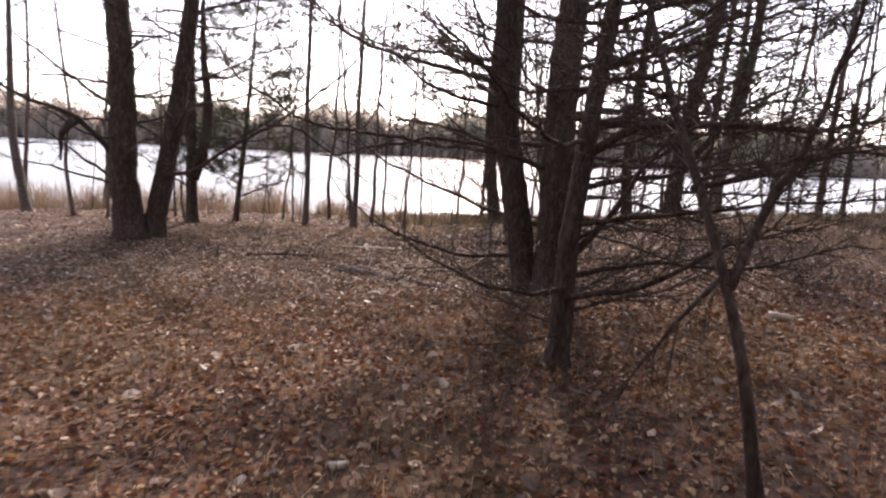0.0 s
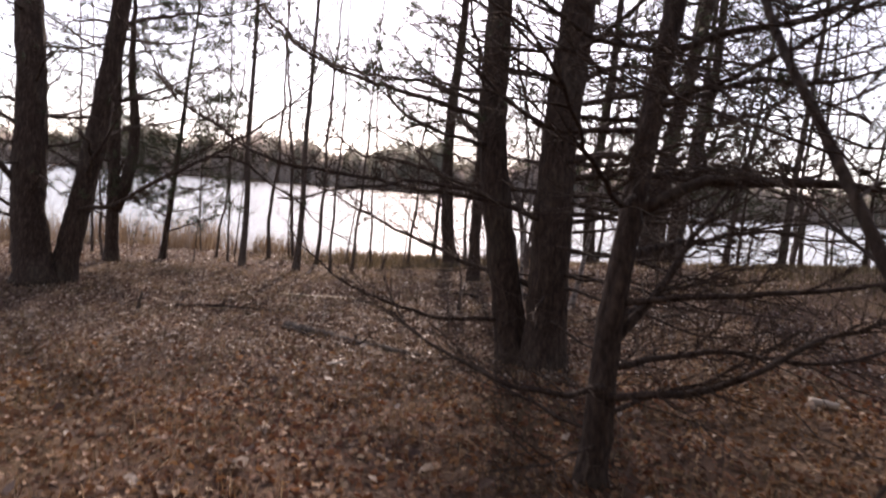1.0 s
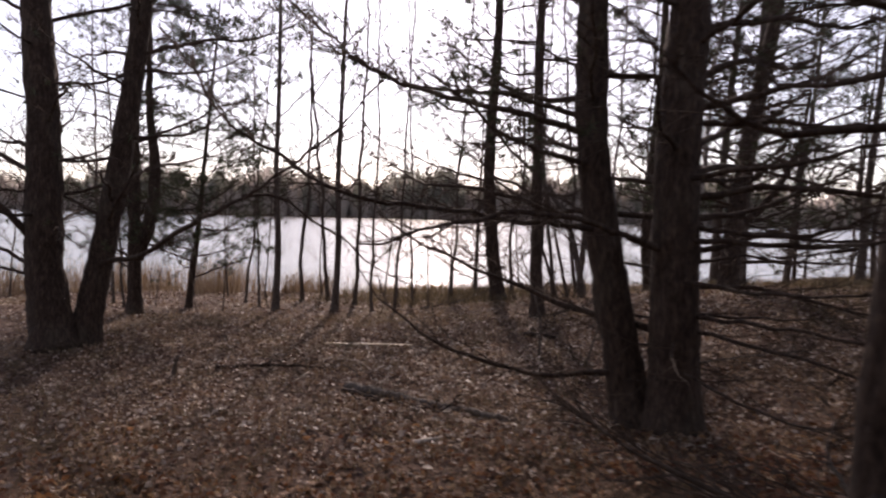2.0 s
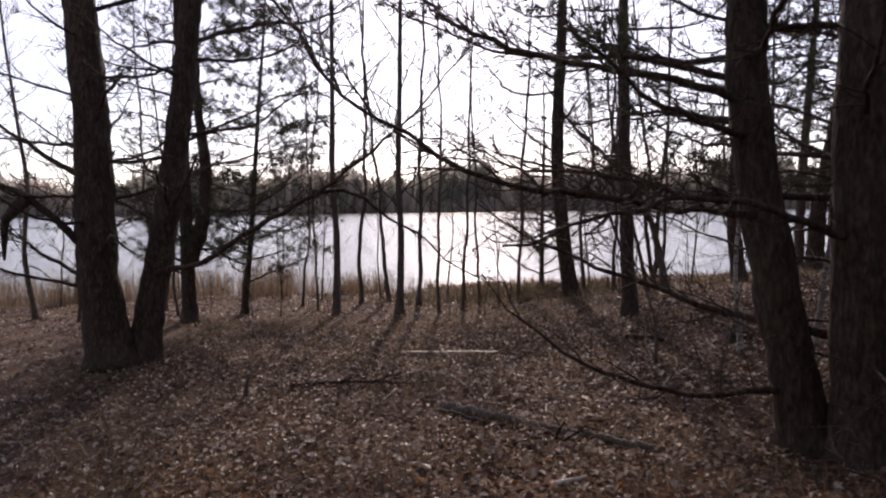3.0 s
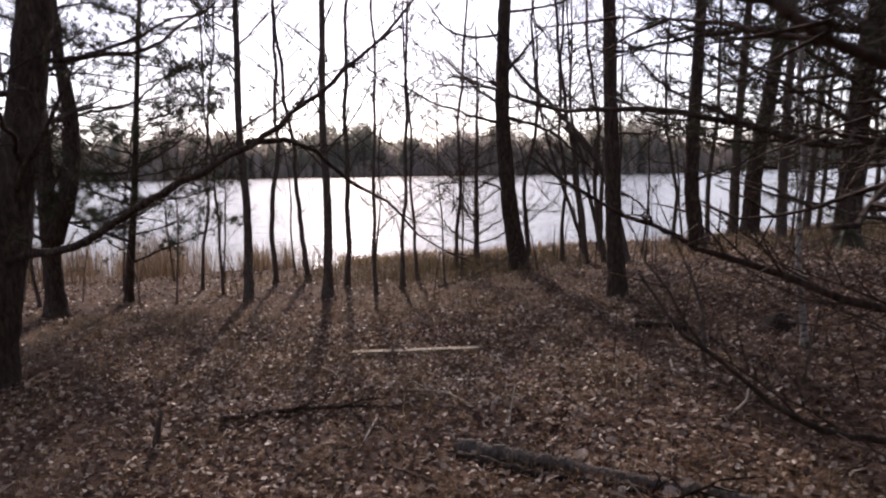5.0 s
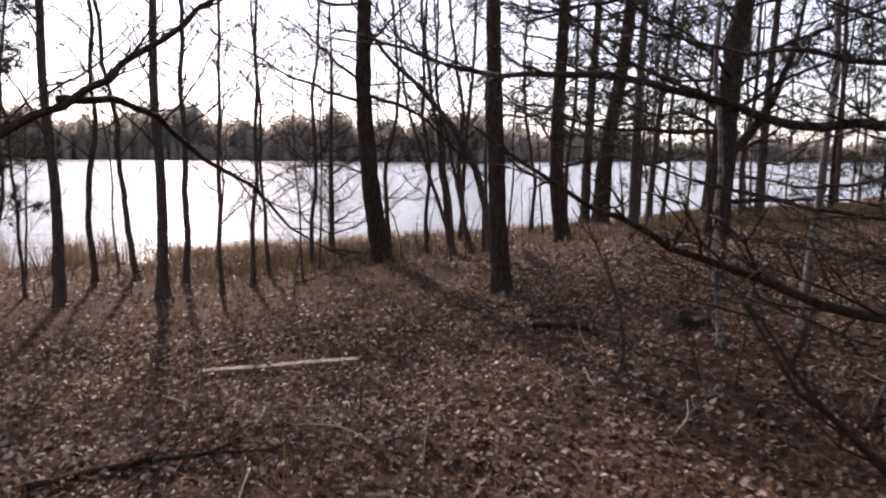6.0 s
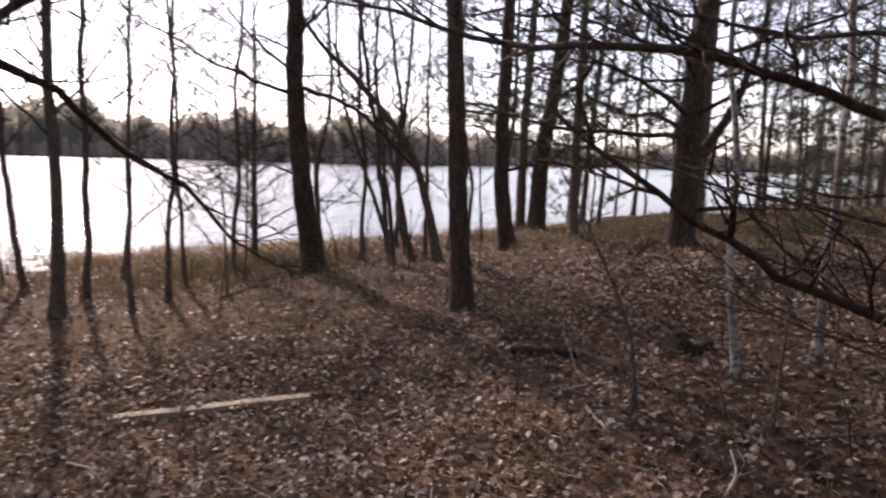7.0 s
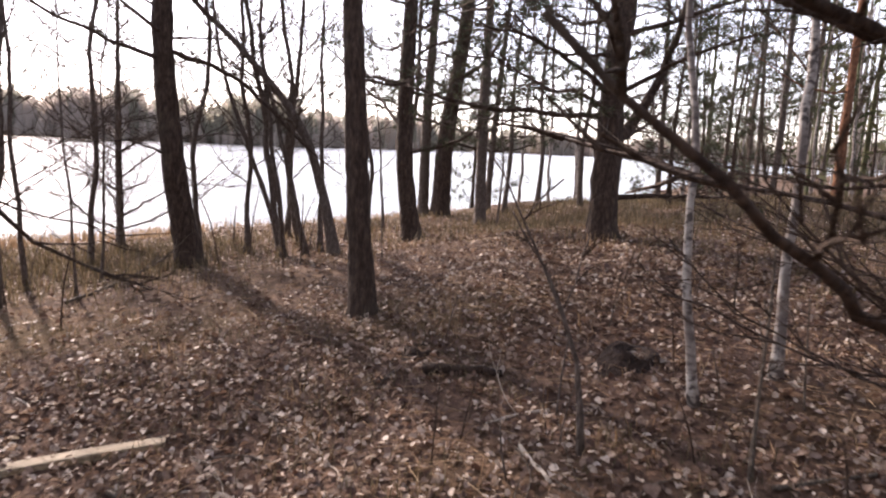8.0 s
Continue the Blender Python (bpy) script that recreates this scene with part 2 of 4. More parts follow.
def land(x, y):
    x, y = np.asarray(x, dtype=float), np.asarray(y, dtype=float)
    dx = np.where(x > 4.5, (x - 4.5) / 3, x - 4.5)
    yc = np.clip(y, -12, 30)
    z = 0.12 + 0.025 * np.clip(x, -12, 0) + 0.0396 * np.clip(x, 0, 5) - 0.0165 * yc + 0.55 * np.exp(-(dx * dx + (y - 11) ** 2) / 11)
    z = z + 0.1 * np.exp(-((x + 4.8) ** 2 + (y - 10.6) ** 2) / 2.0)
    z = z - 0.09 * np.exp(-((x + 0.8) ** 2 + (y - 10.7) ** 2) / 1.2) - 0.08 * np.exp(-(x - 1.1) ** 2 - (y - 7.6) ** 2)
    z = z + 0.38 * smooth01(5.5, 11, x) * np.exp(-((y - 13) / 7) ** 2)
    near = np.exp(-(x * x + (y - 8) ** 2) / 900)
    z = z + near * (0.035 * np.sin(1.3 * x + 0.7 * y) * np.sin(1.7 * y - 0.4 * x) + 0.018 * np.sin(3.9 * x - 1.1) * np.sin(4.3 * y + 0.8 * x) + 0.008 * np.sin(9.7 * x + 2 * y) * np.sin(8.9 * y))
    s = shore_y(x)
    bank = smooth01(-5.5, 1.2, y - s)
    z = z * (1 - bank) + (-0.95) * bank - 1.2 * smooth01(1.0, 9.0, y - s)
    r, az = np.hypot(x, y), np.degrees(np.arctan2(x, y))
    far = smooth01(-4, 10, r - far_shore(az)) * (y > 30)
    return z + far * (2.4 + 4.0 * smooth01(10, 200, r - far_shore(az)))


def lz(x, y):
    return float(land(x, y))


def axis(lo, hi, step, out):
    a = list(np.arange(lo, hi + step / 2, step))
    d, left, right = step, [], []
    p = q = 0.0
    while p < out:
        d *= 1.13
        p += d
        left.append(lo - p)
        right.append(hi + p)
    return np.array(left[::-1] + a + right)


def build_ground():
    xs, ys = axis(-9, 10, 0.17, 2500), axis(-1, 24.5, 0.17, 2500)
    gx, gy = np.meshgrid(xs, ys)
    v = np.stack([gx, gy, land(gx, gy)], -1).reshape(-1, 3)
    nx, ny = len(xs), len(ys)
    i = (np.arange(ny - 1)[:, None] * nx + np.arange(nx - 1)[None, :]).ravel()
    f = np.stack([i, i + 1, i + nx + 1, i + nx], -1)
    tagged(sheet("ground", v, f, SOIL, True), "brown leaf-covered forest floor sloping to the lake", "ground", kind="structure")
    w = np.array([[-1500, 16, -0.8], [1500, 16, -0.8], [1500, 900, -0.8], [-1500, 900, -0.8]])
    tagged(sheet("water", w, [[0, 1, 2, 3]], WATER), "bright rippled lake water reflecting a white sky", "lake", kind="structure")


build_ground()


# ================= trees =================
def wobble(rng, k):
    return Vector((rng.uniform(-k, k), rng.uniform(-k, k), rng.uniform(-k, k)))


def tuft(geo, p, d, rng, size=0.115, count=26):
    for _ in range(count):
        q = (d * 0.7 + wobble(rng, 1.0)).normalized() * size * rng.uniform(0.6, 1.1)
        s = q.cross(wobble(rng, 1.0)).normalized() * 0.0026
        geo.face(p - s, p + s, p + q)


def twig(geo, needles, p, d, length, r, rng, depth, hairy, gravity=0.0):
    """A thin wavering shoot with side shoots; hairy is the share of tips with needles."""
    pts, q, dd = [p], p.copy(), d.normalized()
    n = 4 if depth else 2
    for i in range(n):
        dd = (dd + wobble(rng, 0.22) + Vector((0, 0, gravity))).normalized()
        q = q + dd * length / n
        pts.append(q.copy())
        if depth:
            for _ in range(1 if depth == 1 else 2):
                side = dd.cross(wobble(rng, 1.0)).normalized()
                twig(geo, needles, q, dd * 0.75 + side * rng.uniform(0.5, 0.9), length * rng.uniform(0.3, 0.55), r * 0.68, rng, depth - 1, hairy, gravity)
        if needles is not None and i >= n - 2 and rng.random() < hairy * 0.5:
            tuft(needles, q, dd, rng)
    geo.tube(pts, [r * (1 - 0.7 * i / n) for i in range(n + 1)], 3, cap=False)
    if needles is not None and rng.random() < hairy:
        tuft(needles, q, dd, rng)


def limb(root, pts, r0, rng, mat, hairy, twig_len, spacing, depth=1, gravity=0.02, sides=6):
    """A limb, with its spray of twigs and its needles as parts under it."""
    path = spline(pts, 0.12)
    n = len(path)
    off = wobble(rng, 50.0)
    for i in range(2, n):
        path[i] = path[i] + wobble(rng, 0.012) + noise.noise_vector(path[i] * 2.3 + off) * 0.045 * min(1.0, i / 8)
    g, twigs, needles = Geo(), Geo(), Geo()
    g.tube(path, [max(0.004, r0 * (1 - 0.82 * i / (n - 1))) for i in range(n)], sides, 0.12)
    ob = part("limb", g, mat, root)
    total = sum((path[i + 1] - path[i]).length for i in range(n - 1))
    count = int(total / spacing)
    for k in range(count):
        u = 0.12 + 0.88 * (k + rng.random()) / max(1, count)
        i = min(n - 2, int(u * (n - 1)))
        d = (path[i + 1] - path[i]).normalized()
        side = d.cross(Vector((0, 0, 1)))
        if side.length < 0.2:
            side = d.cross(wobble(rng, 1))
        side = side.normalized() * rng.choice((-1, 1))
        twig(twigs, needles, path[i], d * 0.75 + side * rng.uniform(0.4, 0.9) + Vector((0, 0, rng.uniform(-0.25, 0.45))),
             twig_len * rng.uniform(0.5, 1.35) * (1.15 - 0.5 * u), min(0.009, max(0.0052, r0 * 0.3)), rng, depth, hairy, gravity)
    if twigs.v:
        tagged(part("spray", twigs, TWIG_BARK, ob, "thin dark bare shoots"), kind="stuff")
    if needles.v:
        tagged(part("foliage", needles, NEEDLE, ob, "dull green pine needles in tufts", False), kind="stuff")
    return ob


def tree(name, label, stem, r0, height, mat, seed, auto=(0, 1, 0, 1.0), hairy=0.0, crown=0.0, limbs=(), group="", category="tree", twig_len=0.45, spacing=0.16, sides=12, rise=0.1, depth=1, rough=0.16):
    """stem: points from the foot upwards. auto: lowest and highest limb, their number and length. crown: share of needles above.
    limbs: points, radius, share of needles and, where its own, the spacing of twigs."""
    rng = random.Random(seed)
    stem = [Vector(p) for p in stem]
    stem[0].z = lz(stem[0].x, stem[0].y) - 0.06
    d = (stem[-1] - stem[-2]).normalized()
    top = stem[-1].copy()
    while top.z < height + stem[0].z:
        d = (d * 0.8 + Vector((0, 0, 0.35)) + wobble(rng, 0.04)).normalized()
        top = top + d * 1.0
        stem.append(top.copy())
    root = thing(name, stem[0] + Vector((0, 0, 0.06)), label, category, group)
    path = spline(stem, 0.1 if r0 > 0.06 else 0.16)
    foot, span = stem[0].z, max(0.1, path[-1].z - stem[0].z)
    rad = []
    for p in path:
        h = (p.z - foot) / span
        rad.append(r0 * (max(0.1, 1 - 0.8 * h) + 0.55 * math.exp(-(p.z - foot) / 0.16)))
    g = Geo()
    if r0 < 0.05:
        off = wobble(rng, 50.0)
        path = [path[0]] + [p + wobble(rng, r0 * 0.22) + noise.noise_vector(Vector((0, 0, p.z * 1.5)) + off) * 0.055 * min(1.0, (p.z - foot) / 0.8) for p in path[1:]]
    g.tube(path, rad, sides, rough)
    part("trunk", g, mat, root)
    lo, hi, count, length = auto

    def at_height(z):
        k = min(range(len(path)), key=lambda i: abs(path[i].z - foot - z))
        return path[k], rad[k]

    turn = rng.uniform(0, 360)
    for k in range(count):
        z = lo + (hi - lo) * (k + rng.uniform(0.1, 0.9)) / count
        p, r = at_height(z)
        turn += 137 + rng.uniform(-25, 25)
        a = radians(turn)
        ll = length * rng.uniform(0.55, 1.15) * (1 - 0.45 * (z - lo) / max(0.1, height - lo))
        out, up = Vector((math.cos(a), math.sin(a), 0)), Vector((0, 0, 1))
        e1 = p + out * ll * 0.5 + up * ll * (rise + rng.uniform(-0.12, 0.12)) + wobble(rng, 0.06 * ll)
        e2 = p + out * ll + up * ll * (rise * 2.2 + rng.uniform(-0.15, 0.2)) + wobble(rng, 0.12 * ll)
        limb(root, [p, e1, e2], min(r * 0.32, 0.008 + 0.009 * ll), rng, mat if mat is not BIRCH_BARK else TWIG_BARK,
             hairy if z < 4.5 else max(hairy, crown), twig_len, spacing if z < 5.5 else spacing * 1.4, depth)
    for pts, rl, hr, *own in limbs:
        limb(root, pts, rl, rng, mat if mat is not BIRCH_BARK else TWIG_BARK, hr, twig_len, own[0] if own else spacing, depth, sides=9)
    return root


PINES = "pines on the bank"
SAPLINGS = "saplings on the bank"

# the pair of pines that share one foot, towards the reeds
tree("pine_tree", "thick dark pine trunk leaning a little, bare below", [(-4.78, 10.55, 0), (-4.93, 10.62, 0.98), (-4.97, 10.72, 2.38), (-5.1, 10.83, 3.8)],
     0.222, 11, PINE_BARK, 11, (0.8, 9, 40, 2.3), 0.06, 0.9, [
         ([(-5.0, 10.6, 1.15), (-5.5, 10.35, 1.75), (-6.1, 10.2, 1.95), (-6.9, 10.0, 2.5)], 0.045, 0.0),
         ([(-4.95, 10.6, 1.9), (-5.7, 10.9, 2.3), (-6.8, 10.9, 3.1)], 0.035, 0.0),
         ([(-4.9, 10.7, 0.75), (-5.8, 11.2, 1.1), (-6.9, 11.4, 1.8)], 0.03, 0.0),
         ([(-5.5, 10.35, 1.72), (-5.68, 10.3, 1.5), (-5.7, 10.3, 1.1)], 0.07, 0.0)], PINES, "tree", 0.5, 0.2, 22)
tree("pine_tree", "dark pine trunk leaning out from its twin at the foot", [(-4.55, 10.72, 0), (-4.36, 10.78, 0.95), (-4.12, 10.86, 2.4), (-3.93, 10.96, 4.0)],
     0.165, 10, PINE_BARK, 12, (1.4, 9, 30, 2.0), 0.04, 0.9, [
         ([(-4.42, 10.76, 0.9), (-3.7, 10.2, 1.05), (-3.0, 9.75, 1.42), (-2.46, 9.6, 1.74), (-1.99, 9.8, 2.06), (-1.45, 10.0, 2.6), (-0.9, 10.1, 3.2)], 0.034, 0.0),
         ([(-2.46, 9.6, 1.74), (-2.1, 9.9, 1.72), (-1.6, 10.3, 1.35), (-1.1, 10.6, 0.95), (-0.7, 10.8, 0.75)], 0.02, 0.0),
         ([(-4.3, 10.78, 1.35), (-4.0, 10.4, 1.7), (-3.6, 10.2, 2.3)], 0.03, 0.0),
         ([(-4.0, 10.9, 3.4), (-3.4, 11.3, 3.7), (-2.7, 11.8, 3.9), (-2.1, 12.2, 4.3)], 0.03, 0.5),
         ([(-3.95, 10.95, 4.0), (-3.3, 10.8, 4.3), (-2.5, 10.9, 4.6)], 0.03, 0.5),
         ([(-4.15, 10.85, 2.3), (-3.8, 11.5, 2.6), (-3.3, 12.2, 3.0), (-2.9, 12.9, 3.3)], 0.024, 0.3)], PINES, "tree", 0.5, 0.2, 18)
# the twin pines that the path passes
tree("pine_tree", "tall dark pine stem bending away from its twin", [(1.02, 7.42, 0), (0.77, 7.45, 1.15), (0.62, 7.5, 2.2), (0.6, 7.55, 3.3)],
     0.15, 11, PINE_BARK, 13, (1.9, 9.5, 21, 2.1), 0.03, 0.9, [
         ([(0.76, 7.45, 1.5), (0.2, 7.2, 1.56), (-0.4, 6.6, 1.6), (-0.95, 6.0, 1.66), (-1.4, 6.0, 1.8), (-1.75, 5.9, 2.05), (-2.1, 5.9, 2.5)], 0.024, 0.0),
         ([(0.66, 7.5, 2.2), (0.1, 7.4, 2.35), (-0.6, 7.6, 2.52), (-1.08, 7.75, 2.72), (-1.5, 8.1, 3.1), (-2.1, 8.3, 3.6)], 0.028, 0.15),
         ([(0.85, 7.4, 0.42), (0.2, 7.3, 0.42), (-0.55, 6.85, 0.72), (-0.97, 6.88, 1.05), (-1.1, 6.9, 1.25)], 0.024, 0.0, 0.3),
         ([(0.66, 7.5, 2.0), (0.0, 7.0, 2.1), (-0.7, 6.8, 2.5)], 0.026, 0.2),
         ([(0.66, 7.5, 2.5), (0.1, 8.3, 2.7), (-0.3, 9.4, 3.3)], 0.026, 0.12),
         ([(0.62, 7.5, 2.35), (-0.1, 7.9, 2.6), (-0.9, 8.4, 2.75), (-1.7, 8.8, 3.2)], 0.024, 0.15)], PINES, "tree", 0.5, 0.1, 20)
tree("pine_tree", "thick dark upright pine stem beside a leaning twin", [(1.22, 7.2, 0), (1.2, 7.22, 1.13), (1.2, 7.25, 2.2), (1.27, 7.3, 3.25)],
     0.188, 12, PINE_BARK, 14, (1.2, 10, 36, 2.3), 0.03, 0.9, [
         ([(1.2, 7.3, 1.62), (0.7, 7.8, 1.64), (0.25, 8.2, 1.72), (-0.2, 8.4, 1.84), (-0.45, 8.6, 1.86), (-0.75, 9.2, 1.98), (-1.0, 9.9, 2.2)], 0.027, 0.0),
         ([(0.25, 8.25, 1.74), (0.0, 8.7, 2.0), (-0.1, 9.3, 2.5)], 0.012, 0.0),
         ([(1.15, 7.3, 0.75), (0.6, 7.8, 0.85), (0.11, 8.05, 1.04), (-0.42, 8.08, 1.25), (-0.72, 8.11, 1.38), (-0.89, 8.18, 1.49), (-1.02, 8.22, 1.62)], 0.032, 0.0),
         ([(1.2, 7.3, 1.2), (1.0, 8.2, 1.25), (0.9, 9.2, 1.4), (0.6, 10.1, 1.6)], 0.016, 0.0),
         ([(1.25, 7.25, 1.6), (2.0, 7.6, 1.7), (2.9, 7.7, 2.0)], 0.03, 0.0),
         ([(1.25, 7.2, 1.35), (2.0, 7.3, 1.5), (2.8, 7.6, 1.45), (3.6, 7.7, 1.6)], 0.026, 0.0),
         ([(1.25, 7.25, 2.1), (2.0, 7.9, 2.4), (2.7, 8.6, 2.6), (3.4, 9.2, 3.0)], 0.03, 0.05),
         ([(1.25, 7.25, 2.4), (2.0, 7.1, 2.6), (2.9, 7.3, 3.0)], 0.028, 0.05),
         ([(1.2, 7.3, 0.95), (1.7, 8.0, 1.05), (2.0, 8.8, 1.0), (2.2, 9.6, 1.2)], 0.012, 0.0),
         ([(1.2, 7.3, 0.6), (1.0, 8.0, 0.62), (0.9, 8.7, 0.8), (0.95, 9.2, 1.1)], 0.01, 0.0),
         ([(1.2, 7.3, 1.05), (1.5, 8.2, 0.95), (1.65, 9.0, 1.05), (1.9, 9.8, 1.3)], 0.012, 0.0),
         ([(1.2, 7.3, 1.45), (1.3, 8.2, 1.4), (1.6, 9.2, 1.35), (2.0, 10.2, 1.5)], 0.013, 0.0),
         ([(1.15, 7.3, 0.85), (0.7, 8.3, 0.8), (0.5, 9.0, 0.95)], 0.01, 0.0),
         ([(1.25, 7.25, 1.75), (1.9, 7.0, 1.85), (2.7, 6.6, 1.8), (3.5, 6.4, 2.1)], 0.03, 0.0),
         ([(1.25, 7.25, 1.1), (1.8, 7.2, 1.1), (2.5, 6.9, 0.95), (3.1, 6.7, 1.0)], 0.022, 0.0),
         ([(1.25, 7.25, 2.6), (1.9, 7.7, 2.9), (2.7, 8.3, 3.0), (3.5, 8.9, 3.4)], 0.032, 0.1),
         ([(1.2, 7.1, 0.5), (1.3, 6.6, 0.45), (1.5, 6.0, 0.42), (1.6, 5.5, 0.5)], 0.014, 0.0),
         ([(1.15, 7.1, 0.7), (0.95, 6.6, 0.65), (0.85, 6.1, 0.62)], 0.014, 0.0),
         ([(1.3, 7.1, 0.9), (1.7, 6.5, 0.9), (2.1, 5.9, 0.85), (2.4, 5.4, 0.9)], 0.018, 0.0),
         ([(1.2, 7.1, 1.15), (1.4, 6.5, 1.15), (1.7, 5.9, 1.2), (1.9, 5.4, 1.3)], 0.018, 0.0),
         ([(1.25, 7.1, 1.45), (1.9, 6.5, 1.45), (2.5, 5.9, 1.5), (3.0, 5.4, 1.7)], 0.022, 0.0),
         ([(1.25, 7.1, 1.9), (1.7, 6.4, 2.0), (2.2, 5.8, 2.2)], 0.022, 0.0),
         ([(1.28, 7.28, 3.0), (2.1, 7.6, 3.2), (3.0, 8.0, 3.3), (3.8, 8.2, 3.6)], 0.032, 0.25),
         ([(1.28, 7.28, 3.5), (2.0, 8.0, 3.8), (2.9, 8.7, 4.0)], 0.03, 0.4),
         ([(1.28, 7.28, 4.0), (2.2, 7.5, 4.3), (3.2, 7.9, 4.6)], 0.03, 0.4),
         ([(1.28, 7.28, 1.9), (1.9, 7.5, 1.95), (2.6, 7.8, 2.2), (3.2, 8.1, 2.3)], 0.024, 0.0),
         ([(1.25, 7.25, 1.25), (1.8, 7.6, 1.3), (2.5, 7.9, 1.25), (3.0, 8.3, 1.4)], 0.02, 0.0),
         ([(1.25, 7.25, 0.9), (1.7, 7.4, 0.85), (2.3, 7.5, 0.8), (2.8, 7.8, 0.9)], 0.016, 0.0),
         ([(1.22, 7.2, 0.8), (1.7, 6.7, 0.72), (2.2, 6.3, 0.6), (2.7, 6.1, 0.66)], 0.018, 0.0),
         ([(1.25, 7.25, 1.95), (2.1, 7.9, 2.05), (3.0, 8.3, 1.95), (3.8, 8.9, 2.2)], 0.028, 0.0),
         ([(1.2, 7.3, 1.85), (0.9, 8.3, 2.0), (0.7, 9.4, 2.3), (0.3, 10.3, 2.9)], 0.018, 0.05)], PINES, "tree", 0.5, 0.19, 20)
# slender pine standing in front of the twins
tree("pine_tree", "slender dark pine with dead side branches near the path", [(0.86, 4.62, 0), (0.89, 4.66, 0.86), (0.97, 4.7, 1.62), (1.08, 4.76, 2.4), (1.13, 4.78, 2.8)],
     0.078, 7.5, PINE_BARK, 15, (1.5, 6.5, 30, 1.8), 0.0, 0.3, [
         ([(0.96, 4.7, 1.52), (1.3, 4.55, 1.72), (1.9, 4.5, 1.74), (2.6, 4.6, 1.78), (3.4, 4.7, 1.95)], 0.035, 0.0),
         ([(0.89, 4.66, 0.8), (1.15, 4.75, 1.1), (1.45, 4.9, 1.5), (1.65, 5.0, 1.75), (1.9, 5.1, 2.2)], 0.028, 0.0),
         ([(0.87, 4.6, 0.55), (1.3, 4.3, 0.72), (1.8, 4.2, 1.0), (2.4, 4.3, 1.15)], 0.025, 0.0),
         ([(0.88, 4.6, 0.62), (0.5, 4.4, 0.62), (0.05, 4.5, 0.75), (-0.3, 4.6, 0.95)], 0.02, 0.0),
         ([(0.87, 4.62, 0.35), (0.6, 4.9, 0.4), (0.3, 5.3, 0.5), (0.0, 5.6, 0.7)], 0.012, 0.0),
         ([(0.87, 4.6, 0.45), (1.3, 4.9, 0.5), (1.9, 5.2, 0.6), (2.4, 5.3, 0.8)], 0.016, 0.0),
         ([(0.88, 4.6, 0.3), (0.5, 4.3, 0.3), (0.2, 4.1, 0.35)], 0.01, 0.0),
         ([(0.9, 4.65, 0.7), (1.5, 4.7, 0.8), (2.2, 4.5, 0.85), (2.9, 4.6, 1.0)], 0.02, 0.0),
         ([(0.9, 4.65, 0.95), (1.4, 5.2, 1.05), (1.9, 5.7, 1.1), (2.5, 6.1, 1.2)], 0.018, 0.0),
         ([(0.9, 4.65, 1.05), (1.6, 4.4, 1.2), (2.3, 4.2, 1.3), (3.0, 4.2, 1.4)], 0.02, 0.0),
         ([(0.88, 4.6, 0.5), (1.1, 5.2, 0.5), (1.5, 5.8, 0.55), (1.7, 6.2, 0.7)], 0.014, 0.0),
         ([(1.05, 4.75, 2.1), (1.6, 4.9, 2.3), (2.3, 5.0, 2.4), (3.0, 5.2, 2.7)], 0.022, 0.05),
         ([(1.1, 4.75, 2.4), (1.7, 4.5, 2.6), (2.5, 4.5, 2.9)], 0.022, 0.05),
         ([(0.95, 4.7, 1.3), (1.5, 5.1, 1.4), (2.3, 5.5, 1.45), (3.1, 5.6, 1.4)], 0.024, 0.0)], PINES, "tree", 0.46, 0.09, 14)
# leaning thin stem by the start of the path
tree("leaning_pine", "thin leaning dead pine stem with drooping branches", [(1.36, 2.62, 0), (1.27, 2.7, 0.7), (1.18, 2.85, 1.1), (1.06, 3.14, 1.65), (1.02, 3.7, 2.4)],
     0.027, 3.9, PINE_BARK, 16, (1.3, 3.5, 26, 1.5), 0.0, 0.0, [
         ([(1.2, 2.82, 1.05), (1.05, 2.85, 0.85), (0.9, 2.9, 0.6), (0.82, 2.92, 0.45)], 0.014, 0.0),
         ([(1.22, 2.8, 1.0), (1.4, 2.95, 1.3), (1.6, 3.05, 1.65), (1.78, 3.1, 2.2), (1.85, 3.2, 2.8)], 0.024, 0.0),
         ([(1.1, 3.0, 1.4), (1.6, 3.2, 1.5), (2.3, 3.5, 1.7)], 0.016, 0.0)], PINES, "tree", 0.42, 0.075, 12)

# trunks towards the water
tree("pine_tree", "dark straight pine trunk curved at the foot", [(1.22, 15.38, 0), (1.08, 15.45, 0.95), (0.99, 15.55, 2.6), (1.12, 15.7, 5.0)],
     0.142, 10, PINE_BARK, 21, (2.2, 9.5, 26, 2.0), 0.03, 0.95, [
         ([(1.02, 15.5, 2.35), (1.6, 15.1, 2.1), (2.2, 14.8, 1.5), (2.7, 14.6, 1.05)], 0.03, 0.0),
         ([(1.02, 15.5, 1.2), (0.5, 15.2, 1.35), (-0.2, 15.1, 1.3)], 0.018, 0.0),
         ([(1.0, 15.5, 2.5), (0.5, 15.3, 2.75), (-0.1, 15.2, 3.3)], 0.025, 0.0)], PINES, "tree", 0.5, 0.2, 16)
